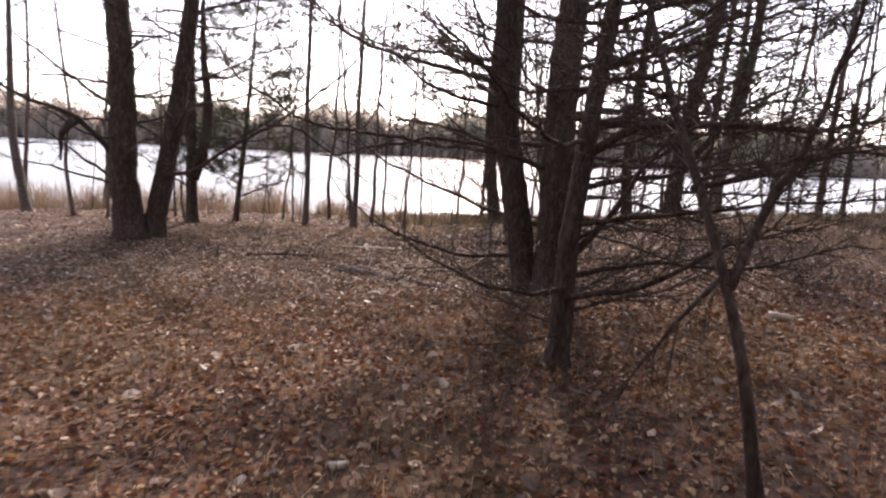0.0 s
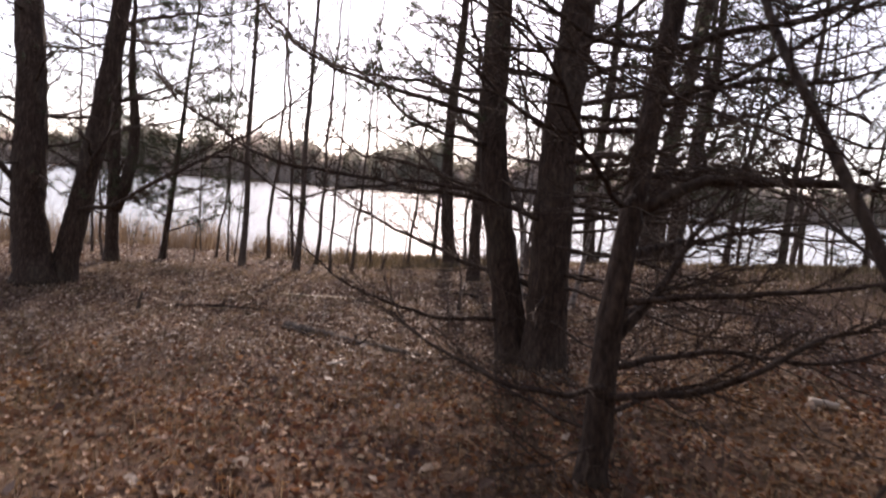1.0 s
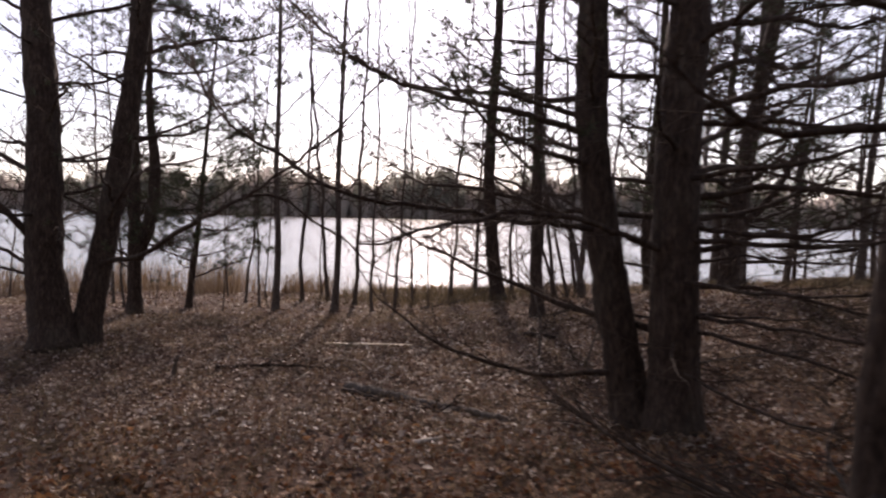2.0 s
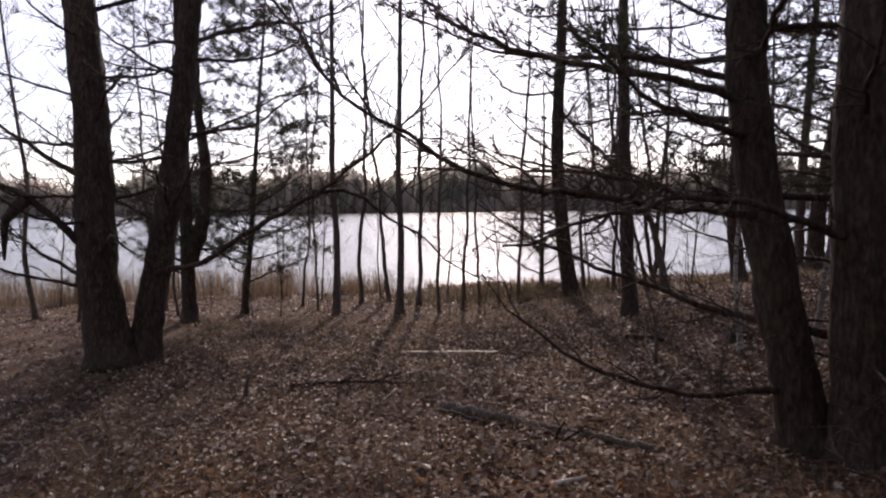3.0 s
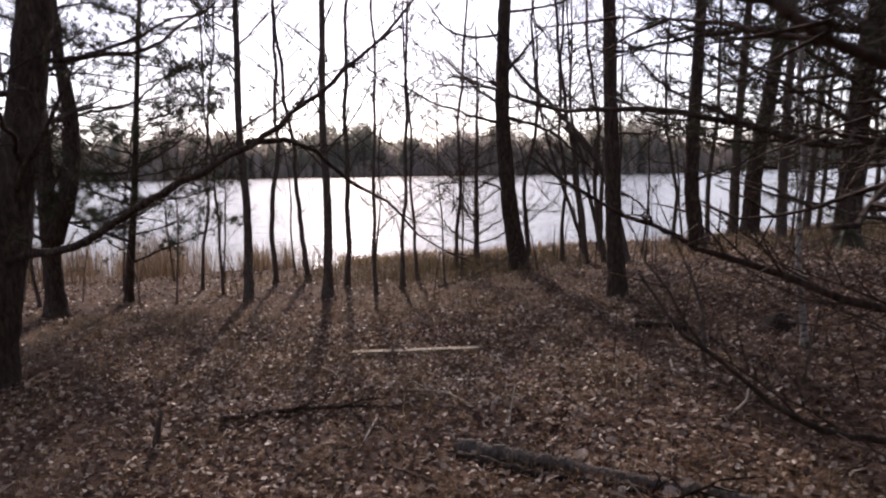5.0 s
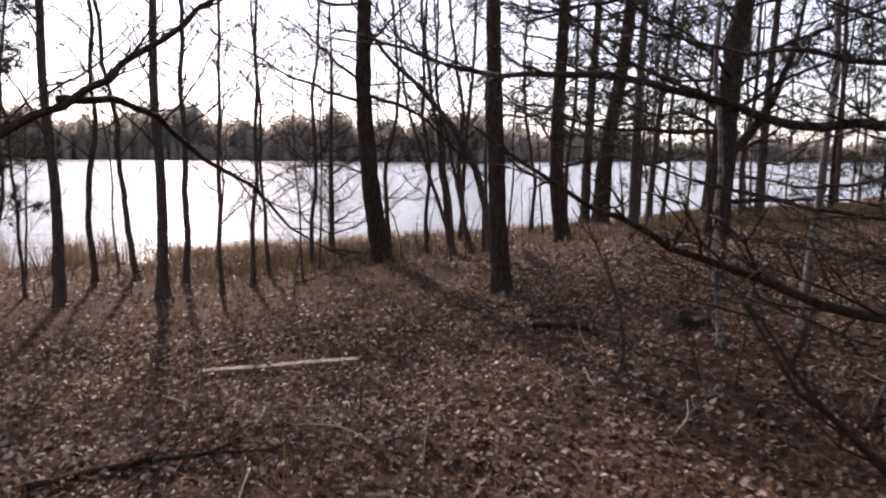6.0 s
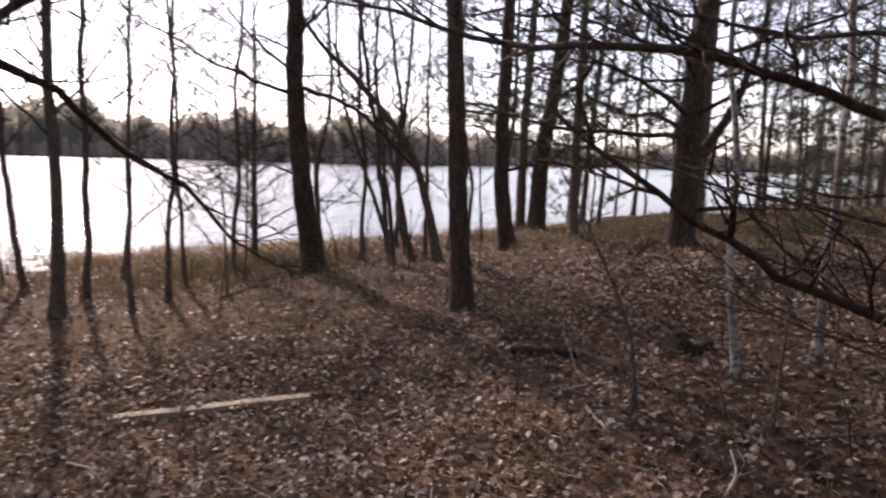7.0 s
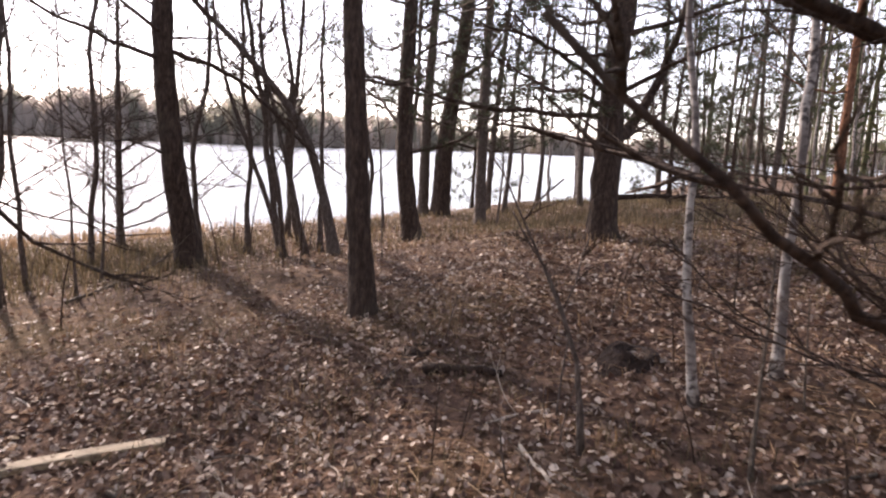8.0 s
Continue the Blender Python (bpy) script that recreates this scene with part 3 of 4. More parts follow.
tree("pine_tree", "straight pine trunk standing alone in leaf litter", [(1.2, 11.85, 0), (1.18, 11.93, 1.0), (1.18, 12.05, 2.3), (1.2, 12.2, 4.1)],
     0.093, 10, PINE_BARK, 22, (3.2, 9, 22, 1.9), 0.0, 0.95, [
         ([(1.18, 12.0, 1.9), (1.9, 12.3, 1.95), (2.6, 12.6, 2.2)], 0.014, 0.0)], PINES, "tree", 0.45, 0.2, 18)
tree("pine_tree", "dark pine trunk near the water", [(4.03, 14.85, 0), (3.97, 15.0, 1.2), (4.05, 15.12, 2.25), (4.18, 15.25, 3.4)],
     0.125, 9, PINE_BARK, 23, (1.2, 8.5, 34, 2.1), 0.4, 0.95, (), PINES, "tree", 0.5, 0.18, 14)
tree("pine_tree", "stout pine with forked limbs and a rough foot", [(3.9, 11.68, 0), (3.98, 11.74, 1.38), (4.12, 11.82, 2.3), (4.28, 11.86, 3.1), (4.5, 11.9, 4.2)],
     0.138, 10, PINE_BARK, 24, (1.2, 9, 38, 2.5), 0.4, 0.95, [
         ([(4.0, 11.75, 1.45), (4.5, 11.7, 1.95), (4.75, 11.6, 2.6), (4.9, 11.5, 3.4)], 0.07, 0.1),
         ([(4.05, 11.78, 1.55), (4.75, 11.9, 1.7), (5.6, 11.9, 2.2)], 0.03, 0.1),
         ([(4.0, 11.75, 1.0), (4.8, 11.3, 1.05), (5.8, 11.0, 1.0)], 0.03, 0.1),
         ([(4.0, 11.75, 2.0), (3.3, 12.0, 2.4), (2.5, 12.3, 2.6)], 0.03, 0.0),
         ([(3.97, 11.72, 1.8), (3.2, 11.5, 1.95), (2.4, 11.3, 1.95), (1.8, 11.1, 2.1)], 0.026, 0.35),
         ([(4.1, 11.8, 2.4), (3.3, 11.4, 2.6), (2.3, 11.1, 2.8), (1.7, 11.2, 3.1)], 0.028, 0.45)], PINES, "tree", 0.5, 0.17, 20, rough=0.24)
tree("pine_tree", "tall pine trunk beside the water with a bright flank", [(7.0, 17.75, 0), (7.15, 17.85, 1.5), (7.5, 17.9, 3.2), (7.7, 17.95, 4.4)],
     0.18, 11, PINE_BARK, 25, (1.4, 10, 34, 2.6), 0.6, 0.95, [
         ([(7.4, 17.9, 2.7), (8.0, 17.8, 3.1), (8.5, 17.6, 3.9)], 0.06, 0.1)], PINES, "tree", 0.55, 0.18, 14)
tree("pine_tree", "tall pine trunk close behind another", [(6.85, 18.1, 0), (6.95, 18.2, 2.0), (7.15, 18.3, 4.3)],
     0.11, 11, GREY_BARK, 26, (1.4, 10, 24, 2.4), 0.55, 0.7, (), PINES, "tree", 0.5, 0.2, 12)
tree("pine_tree", "grey pine trunk by the shore", [(6.4, 16.0, 0), (6.55, 16.2, 2.0), (6.78, 16.4, 4.0)],
     0.095, 10, GREY_BARK, 27, (1.2, 9, 26, 2.0), 0.6, 0.7, (), PINES, "tree", 0.5, 0.18, 12)
tree("pine_tree", "thin leaning pine by the shore", [(8.7, 18.2, 0), (9.0, 18.35, 2.2), (9.4, 18.5, 4.6)],
     0.075, 9, GREY_BARK, 28, (1.2, 8, 24, 2.0), 0.6, 0.7, (), PINES, "tree", 0.5, 0.18, 10)
tree("pine_tree", "forked dark trunk at the edge of the reeds", [(-5.28, 14.45, 0), (-5.3, 14.5, 1.1), (-5.34, 14.6, 2.6), (-5.4, 14.75, 4.4)],
     0.125, 8, PINE_BARK, 29, (0.7, 7.6, 40, 2.0), 0.15, 0.9, [
         ([(-5.27, 14.48, 0.7), (-5.06, 14.5, 1.3), (-4.98, 14.55, 2.2), (-5.1, 14.65, 3.7), (-5.12, 14.75, 5.2)], 0.13, 0.0)], PINES, "tree", 0.5, 0.14, 14)
tree("young_pine", "slim young pine with short tufted branches", [(-4.62, 15.3, 0), (-4.45, 15.38, 1.4), (-4.32, 15.5, 3.25), (-4.2, 15.6, 4.7)],
     0.062, 5.6, PINE_BARK, 30, (0.6, 5.5, 48, 1.9), 0.6, 0.9, (), PINES, "tree", 0.4, 0.14, 10, rise=0.12)
tree("pine_tree", "slim leaning trunk beside tall dry grass", [(-10.0, 16.5, 0), (-10.4, 16.7, 1.3), (-10.6, 17.0, 3.0), (-10.7, 17.2, 4.6)],
     0.12, 8, GREY_BARK, 31, (1.4, 7, 14, 1.7), 0.1, 0.4, (), PINES, "tree", 0.5, 0.18, 10)

for sx0, sy0, rr0, sd in ((8.0, 14.6, 0.085, 34),):
    z0 = lz(sx0, sy0)
    tree("pine_tree", "slim pine with dead lower branches on the mound", [(sx0, sy0, z0), (sx0 + 0.15, sy0 + 0.1, z0 + 2.0), (sx0 + 0.4, sy0 + 0.2, z0 + 4.5)],
         rr0, 8.5, GREY_BARK, sd, (0.9, 8, 26, 1.9), 0.3, 0.6, (), PINES, "tree", 0.5, 0.16, 10)

# slim bare stems between the leaf litter and the water: foot, lean at 3.3 m, radius
SLIM = [
    (-2.9, 14.55, -0.02, 0.2, 0.066), (-2.58, 15.65, 0.1, 0.2, 0.042), (-1.85, 14.36, 0.05, 0.2, 0.066), (-2.08, 15.85, -0.32, 0.3, 0.043),
    (-1.54, 15.05, 0.1, 0.2, 0.043), (-1.2, 14.2, 0.06, 0.15, 0.028), (-0.8, 14.55, 0.17, 0.2, 0.03), (-0.45, 15.3, -0.1, 0.25, 0.026),
    (0.35, 16.2, 0.2, 0.2, 0.035), (-8.4, 15.6, -0.2, 0.1, 0.05), (-11.6, 19.0, 0.05, 0.3, 0.07), (-9.1, 18.4, 0.1, 0.2, 0.06),
    (-3.7, 15.9, 0.3, 0.2, 0.026), (-3.3, 15.2, -0.15, 0.1, 0.022), (-6.2, 15.9, 0.25, 0.1, 0.03), (-5.8, 15.4, -0.3, 0.2, 0.025),
    (1.6, 16.1, 0.2, 0.3, 0.036), (2.3, 15.3, -0.35, 0.3, 0.042), (2.05, 15.7, 0.1, 0.3, 0.035), (2.9, 15.9, -0.2, 0.2, 0.04),
    (3.2, 16.8, 0.3, 0.2, 0.045), (5.3, 16.6, 0.2, 0.1, 0.05), (5.0, 17.3, -0.1, 0.2, 0.04), (8.0, 17.0, 0.3, 0.1, 0.05),
    (-7.3, 14.9, 0.15, 0.1, 0.03), (-6.7, 16.6, -0.2, 0.2, 0.035), (9.6, 16.4, 0.3, 0.1, 0.055), (10.8, 18.6, 0.2, 0.2, 0.06),
]
for i, (x, y, lx, ly, r) in enumerate(SLIM):
    rng = random.Random(300 + i)
    k = rng.uniform(-0.12, 0.12) if i > 8 else 0.03 * (-1) ** i
    z0 = lz(x, y)
    tree("young_tree", "slim bare grey-brown stem near the water" if r > 0.04 else "thin bare sapling stem near the water",
         [(x, y, z0), (x + lx * 0.3 + k, y + ly * 0.3, z0 + 1.2), (x + lx * 0.7 - k * 0.6, y + ly * 0.7, z0 + 2.3), (x + lx, y + ly, z0 + 3.4), (x + lx * 1.3 + k, y + ly, z0 + 5.0)],
         r, 5.5 + 30 * r, GREY_BARK, 400 + i, (1.5 if r > 0.04 else 0.8, 5.2 + 26 * r, 16 if r > 0.06 else 21, 1.0 + 3 * r), 0.0, 0.0, (), SAPLINGS, "young tree", 0.35, 0.16, 8, rise=0.42)
for i, (x, y, lx, r) in enumerate([(-7.9, 16.9, 0.2, 0.016), (-6.9, 15.6, -0.3, 0.018), (-6.4, 17.3, 0.2, 0.02), (-4.9, 16.2, 0.35, 0.018), (-4.3, 17.1, -0.2, 0.02),
                                    (-3.9, 14.9, 0.15, 0.014), (-3.45, 16.6, 0.2, 0.018), (-2.3, 16.8, -0.15, 0.018), (-1.0, 16.4, 0.25, 0.018), (-0.2, 14.4, -0.1, 0.014),
                                    (0.2, 15.2, 0.2, 0.016), (1.9, 16.9, -0.2, 0.018), (3.5, 15.7, 0.3, 0.02), (4.6, 16.3, -0.25, 0.02), (-8.9, 17.4, 0.2, 0.02), (5.9, 15.1, 0.2, 0.022)]):
    z0 = lz(x, y)
    tree("sapling", "very thin upright bare sapling in dry grass", [(x, y, z0), (x + lx * 0.3, y, z0 + 0.9), (x + lx * 0.5, y + 0.1, z0 + 1.9), (x + lx, y + 0.1, z0 + 3.0)],
         r, 3.6, GREY_BARK, 500 + i, (0.5, 3.4, 9, 0.6), 0.0, 0.0, (), SAPLINGS, "sapling", 0.3, 0.16, 6, rise=0.55)
# the bent stem and the many-stemmed shrub beside it
tree("bent_tree", "bent bare trunk leaning over towards the water", [(2.66, 14.6, 0), (2.54, 14.75, 0.9), (2.33, 14.95, 1.65), (1.78, 15.3, 2.45), (1.3, 15.5, 2.95)],
     0.07, 3.3, GREY_BARK, 41, (1.2, 3.0, 8, 1.4), 0.0, 0.0, (), SAPLINGS, "tree", 0.45, 0.15, 10, rise=0.5)
for i, (x, y, lx, ly) in enumerate([(2.45, 14.9, -0.5, 0.3), (2.2, 15.0, -0.2, 0.2), (2.75, 15.1, 0.25, 0.4), (2.35, 15.25, -0.8, 0.3)]):
    z0 = lz(x, y)
    tree("bare_shrub", "thin curving bare shrub beside a bent tree", [(x, y, z0), (x + lx * 0.5, y + ly * 0.4, z0 + 1.2), (x + lx * 0.9, y + ly, z0 + 2.4), (x + lx, y + ly, z0 + 3.8)],
         0.034, 4.6, GREY_BARK, 60 + i, (1.0, 4.4, 12, 0.9), 0.0, 0.0, (), SAPLINGS, "shrub", 0.4, 0.14, 8, rise=0.5)
tree("shrub", "low bushy bare shrub spreading over the water's edge", [(1.0, 17.3, 0), (1.04, 17.45, 1.0), (1.1, 17.6, 2.4), (1.14, 17.7, 3.2)],
     0.055, 4.2, GREY_BARK, 43, (0.2, 3.9, 40, 2.1), 0.0, 0.0, (), SAPLINGS, "shrub", 0.5, 0.11, 9, rise=0.2)
# birches and saplings beyond the path
tree("birch_tree", "slender young birch with peeling pale bark", [(1.42, 9.24, 0), (1.41, 9.32, 0.7), (1.44, 9.4, 1.4), (1.49, 9.5, 2.25), (1.55, 9.55, 3.2)],
     0.023, 5, BIRCH_BARK, 51, (1.6, 4.8, 9, 0.9), 0.0, 0.0, (), "birches", "tree", 0.35, 0.15, 10, rise=0.45)
tree("birch_tree", "young white birch trunk with dark marks", [(1.98, 9.1, 0), (2.12, 9.16, 0.83), (2.25, 9.21, 1.55), (2.37, 9.27, 2.33), (2.47, 9.32, 3.3)],
     0.03, 6.5, BIRCH_BARK, 52, (1.5, 6, 12, 1.2), 0.0, 0.0, (), "birches", "tree", 0.4, 0.15, 12, rise=0.45)
tree("sapling", "thin bare bending sapling rising from leaves", [(0.68, 9.36, 0), (0.69, 9.42, 0.5), (0.59, 9.58, 0.93), (0.47, 9.77, 1.35)],
     0.016, 1.3, GREY_BARK, 53, (0.7, 1.3, 4, 0.25), 0.0, 0.0, (), "", "sapling", 0.15, 0.1, 8, rise=0.5)
tree("sapling", "thin pale shoot leaning in brush", [(0.98, 8.74, 0), (1.08, 8.8, 0.4), (1.2, 8.86, 0.78)],
     0.01, 0.8, DEAD_BARK, 54, (0.4, 0.8, 2, 0.2), 0.0, 0.0, (), "", "sapling", 0.12, 0.1, 6, rise=0.5)
tree("pine_tree", "reddish-barked pine trunk among birches", [(11.05, 12.1, 0), (11.3, 12.2, 2.0), (11.65, 12.3, 4.2)],
     0.08, 11, RED_BARK, 55, (1.8, 10, 16, 2.0), 0.35, 0.7, (), PINES, "tree", 0.5, 0.16, 12)

# mixed wood to the right of the lake, standing thin
rng = random.Random(77)
protos = {}
for k in range(52):
    x, y = rng.uniform(8.5, 30), rng.uniform(5.5, 23)
    if y > float(shore_y(x)) - 2.5 or (x < 12 and 11 < y < 14):
        continue
    kind = rng.choice(("birch", "birch", "birch", "pine", "young", "young"))
    m = Matrix.Translation((x, y, lz(x, y))) @ Matrix.Rotation(rng.uniform(0, 6.28), 4, "Z")
    if kind in protos:
        copy_thing(protos[kind], m)
        continue
    z0 = lz(x, y)
    if kind == "birch":
        protos[kind] = tree("birch_tree", "white birch trunk in the thin wood", [(x, y, z0), (x + 0.1, y, z0 + 2), (x + 0.05, y + 0.1, z0 + 5)], 0.042, 9, BIRCH_BARK, 81, (2, 9.5, 14, 1.4), 0.0, 0.0, (), "birches", "tree", 0.5, 0.18, 8, rise=0.5)
    elif kind == "pine":
        protos[kind] = tree("pine_tree", "pine with green crown in the thin wood", [(x, y, z0), (x + 0.1, y, z0 + 2), (x + 0.15, y + 0.1, z0 + 5)], 0.075, 10, GREY_BARK, 82, (1.4, 9.8, 20, 1.9), 0.55, 0.8, (), PINES, "tree", 0.5, 0.16, 8)
    else:
        protos[kind] = tree("young_pine", "young green pine in the thin wood", [(x, y, z0), (x + 0.05, y, z0 + 1.5), (x, y + 0.1, z0 + 3)], 0.05, 4, PINE_BARK, 83, (0.4, 3.9, 22, 1.1), 0.6, 0.7, (), PINES, "tree", 0.4, 0.15, 8)


# ================= far woods =================
def far_trees(name, label, mat, spots, seed, slim, heart=0.5):
    """spots: x, y, z, height, width of each tree; a crown of many small flakes on a stem."""
    r = np.random.default_rng(seed)
    vs, fs, n = [], [], 0
    ring, lev = 6, 4
    for x, y, z, h, w in spots:
        m = 110 if heart else 300
        u = r.random(m) ** 0.8
        prof = np.sin(np.pi * np.clip(0.12 + 0.78 * u, 0, 1)) ** 0.7 * (1.05 if slim else (1.1 - 0.3 * u))
        if heart:                                                   # domed top, full flanks
            prof = np.sqrt(np.clip(1 - (np.clip(u - 0.45, 0, 1) / 0.55) ** 2, 0, 1)) * (0.75 + 0.4 * r.random(m))
        a = r.random(m) * 2 * np.pi
        rr = w * prof * (0.6 + 0.5 * r.random(m))
        c = np.stack([x + rr * np.cos(a), y + rr * np.sin(a), z + h * (0.02 + 0.98 * u)], -1)
        s = (0.03 if slim else 0.032) * h * (1.0 if heart else 0.42)
        d1 = r.normal(size=(m, 3)) * s * np.array([0.12, 0.12, 1.6] if slim and not heart else [0.5, 0.5, 0.8] if slim else [0.9, 0.9, 0.7])
        d2 = r.normal(size=(m, 3)) * s * (0.25 if slim and not heart else 0.55)
        vs.append(np.stack([c - d1, c + d1, c + d2], 1).reshape(-1, 3))
        fs.append(np.arange(n, n + 3 * m).reshape(-1, 3))
        n += 3 * m
        if not heart:                                               # a bare stem under the crown
            t, b = np.arange(5)[:, None] / 4, np.arange(4)[None, :] * np.pi / 2
            q = (0.007 if slim else 0.01) * h * (1 - 0.85 * t)
            bend = h * 0.02 * np.sin(3 * t + x)
            stem = np.stack([x + bend + q * np.cos(b), y + bend + q * np.sin(b), z - 0.1 + h * t + 0 * b], -1)
            vs.append(stem.reshape(-1, 3))
            e = (np.arange(4)[:, None] * 4 + np.arange(4)[None, :]).ravel()
            e2 = (np.arange(4)[:, None] * 4 + (np.arange(4)[None, :] + 1) % 4).ravel()
            fs.append(n + np.concatenate([np.stack([e, e2, e2 + 4], -1), np.stack([e, e2 + 4, e + 4], -1)], 0))
            n += 20
            continue
        k = np.arange(lev + 1)[:, None] / lev                       # uneven inner crown
        b = np.arange(ring)[None, :] * 2 * np.pi / ring + r.random() * 6
        q = w * heart * np.sin(np.pi * (0.3 + 0.62 * k)) ** 0.6 * (0.65 + 0.6 * r.random((lev + 1, ring)))
        core = np.stack([x + q * np.cos(b), y + q * np.sin(b), z + h * (0.86 * k + 0 * b) + r.normal(0, 0.03 * h, (lev + 1, ring))], -1)
        vs.append(core.reshape(-1, 3))
        e = (np.arange(lev)[:, None] * ring + np.arange(ring)[None, :]).ravel()
        e2 = (np.arange(lev)[:, None] * ring + (np.arange(ring)[None, :] + 1) % ring).ravel()
        fs.append(n + np.concatenate([np.stack([e, e2, e2 + ring], -1), np.stack([e, e2 + ring, e + ring], -1)], 0))
        n += (lev + 1) * ring
    tagged(sheet(name, np.concatenate(vs), np.concatenate(fs), mat), label, "woods", kind="stuff")


rng = random.Random(5)
bare, pines = [], []
for k in range(2300):
    az = rng.uniform(-62, 82)
    back = rng.random() ** 1.6 * 70
    d = float(far_shore(az)) + 4 + back
    x, y = d * math.sin(radians(az)), d * math.cos(radians(az))
    h = (8.6 + 3.2 * rng.random() + 2.2 * rng.random() ** 4 + back * 0.05) * (1.08 + 0.18 * math.sin(az * 0.55) + 0.1 * math.sin(az * 1.7))
    z = lz(x, y)
    if rng.random() < 0.5 + 0.35 * math.sin(az * 0.31 + 1.0):
        pines.append((x, y, z, h * 1.08, 2.8 + rng.random() * 1.4))
    else:
        bare.append((x, y, z, h, 3.2 + rng.random() * 1.6))
for k in range(500):                       # low brush along the far bank
    az = rng.uniform(-62, 82)
    d = float(far_shore(az)) + rng.uniform(0, 6)
    x, y = d * math.sin(radians(az)), d * math.cos(radians(az))
    bare.append((x, y, max(-0.9, lz(x, y)), 3.5 + rng.random() * 3, 2.5))
bank_bare, bank_pines = [], []
for k in range(330):                       # wood on the same bank, away from the water
    x, y = 20 + 94 * rng.random() ** 1.6, rng.uniform(-10, 60)
    if y < float(shore_y(x)) - 2:
        (bank_pines if rng.random() < 0.3 else bank_bare).append((x, y, lz(x, y), rng.uniform(8, 13), 1.6))
# the two far-bank woods carry painted haze in their materials
far_trees("far_bare_woods", "leafless woods on the far bank, paled grey-brown for haze", HAZE_BARE, bare, 8, True)
far_trees("far_pine_woods", "dull green pine woods on the far bank, paled for haze", HAZE_PINE, pines, 9, False)
far_trees("bank_bare_woods", "leafless grey woods along the same bank", BANK_BARE, bank_bare, 12, True, 0)
far_trees("bank_pine_woods", "dull green pines along the same bank", BANK_PINE, bank_pines, 13, False, 0)
unseen_pines = []
for k in range(160):                       # unseen wood added at the back of the path, blocks sky light from trunks
    x, y = rng.uniform(-34, 30), rng.uniform(-34, -5)
    unseen_pines.append((x, y, lz(x, y), rng.uniform(8, 12), 1.8))
# shares the haze-paled pine colour although it stands near
far_trees("unseen_pine_woods", "unseen dense pine woods added at the back of the path to block sky light", HAZE_PINE, unseen_pines, 10, False)


# ================= leaf litter and grass =================
def leaf_litter(count, box, seed, size, mat=LEAF):
    r = np.random.default_rng(seed)
    x, y = r.uniform(box[0], box[1], count), r.uniform(box[2], box[3], count)
    clump = 0.5 + 0.5 * np.sin(2.1 * x + 1.3 * y) * np.sin(1.7 * y - 0.9 * x + 1)
    edge = np.minimum(np.minimum(x - box[0], box[1] - x), np.minimum(y - box[2], box[3] - y))
    keep = (y < shore_y(x) - 3.2) & (r.random(count) < (0.55 + 0.45 * clump) * np.clip(edge / 1.5, 0.15, 1))
    x, y = x[keep], y[keep]
    n = len(x)
    z = land(x, y) + r.random(n) ** 2 * 0.022 + 0.006
    ln = size * r.uniform(0.5, 1.4, n)
    wd = ln * r.uniform(0.5, 0.8, n)
    curl = ln * r.uniform(-0.15, 0.45, n)
    base = np.stack([np.stack([-ln / 2, 0 * ln, 0 * ln], -1), np.stack([-ln / 6, wd / 2, curl], -1), np.stack([ln / 5, wd / 2.2, curl], -1),
                     np.stack([ln / 2, 0 * ln, curl * 0.5], -1), np.stack([ln / 5, -wd / 2.2, curl], -1), np.stack([-ln / 6, -wd / 2, curl], -1)], 1)
    yaw, tip, rol = r.uniform(0, 2 * np.pi, n), r.normal(0, 0.48, n), r.normal(0, 0.48, n)
    cy, sy_, ct, st, cr, sr = np.cos(yaw), np.sin(yaw), np.cos(tip), np.sin(tip), np.cos(rol), np.sin(rol)
    one, nil = np.ones(n), np.zeros(n)
    rz = np.stack([cy, -sy_, nil, sy_, cy, nil, nil, nil, one], -1).reshape(n, 3, 3)
    rx = np.stack([one, nil, nil, nil, ct, -st, nil, st, ct], -1).reshape(n, 3, 3)
    ry = np.stack([cr, nil, sr, nil, one, nil, -sr, nil, cr], -1).reshape(n, 3, 3)
    v = np.einsum("nij,nkj->nki", rz @ rx @ ry, base) + np.stack([x, y, z], -1)[:, None, :]
    i = np.arange(n)[:, None] * 6
    f = np.concatenate([i + np.array([0, 3, 2, 1]), i + np.array([0, 5, 4, 3])], 0)
    tagged(sheet("leaf_litter", v.reshape(-1, 3), f, mat), "curled brown fallen leaves covering the ground", "leaves", kind="stuff")


leaf_litter(76000, (-5.8, 5.4, 6.0, 13.2), 1, 0.04)
leaf_litter(54000, (-5.8, 5.4, 0.6, 7.5), 4, 0.045, RUSSET_LEAF)
leaf_litter(30000, (-11, 7.5, 9, 19.5), 2, 0.05)
leaf_litter(5000, (6, 14, 7, 18), 5, 0.055)
leaf_litter(9000, (-16, 16, -7, 9), 3, 0.08)


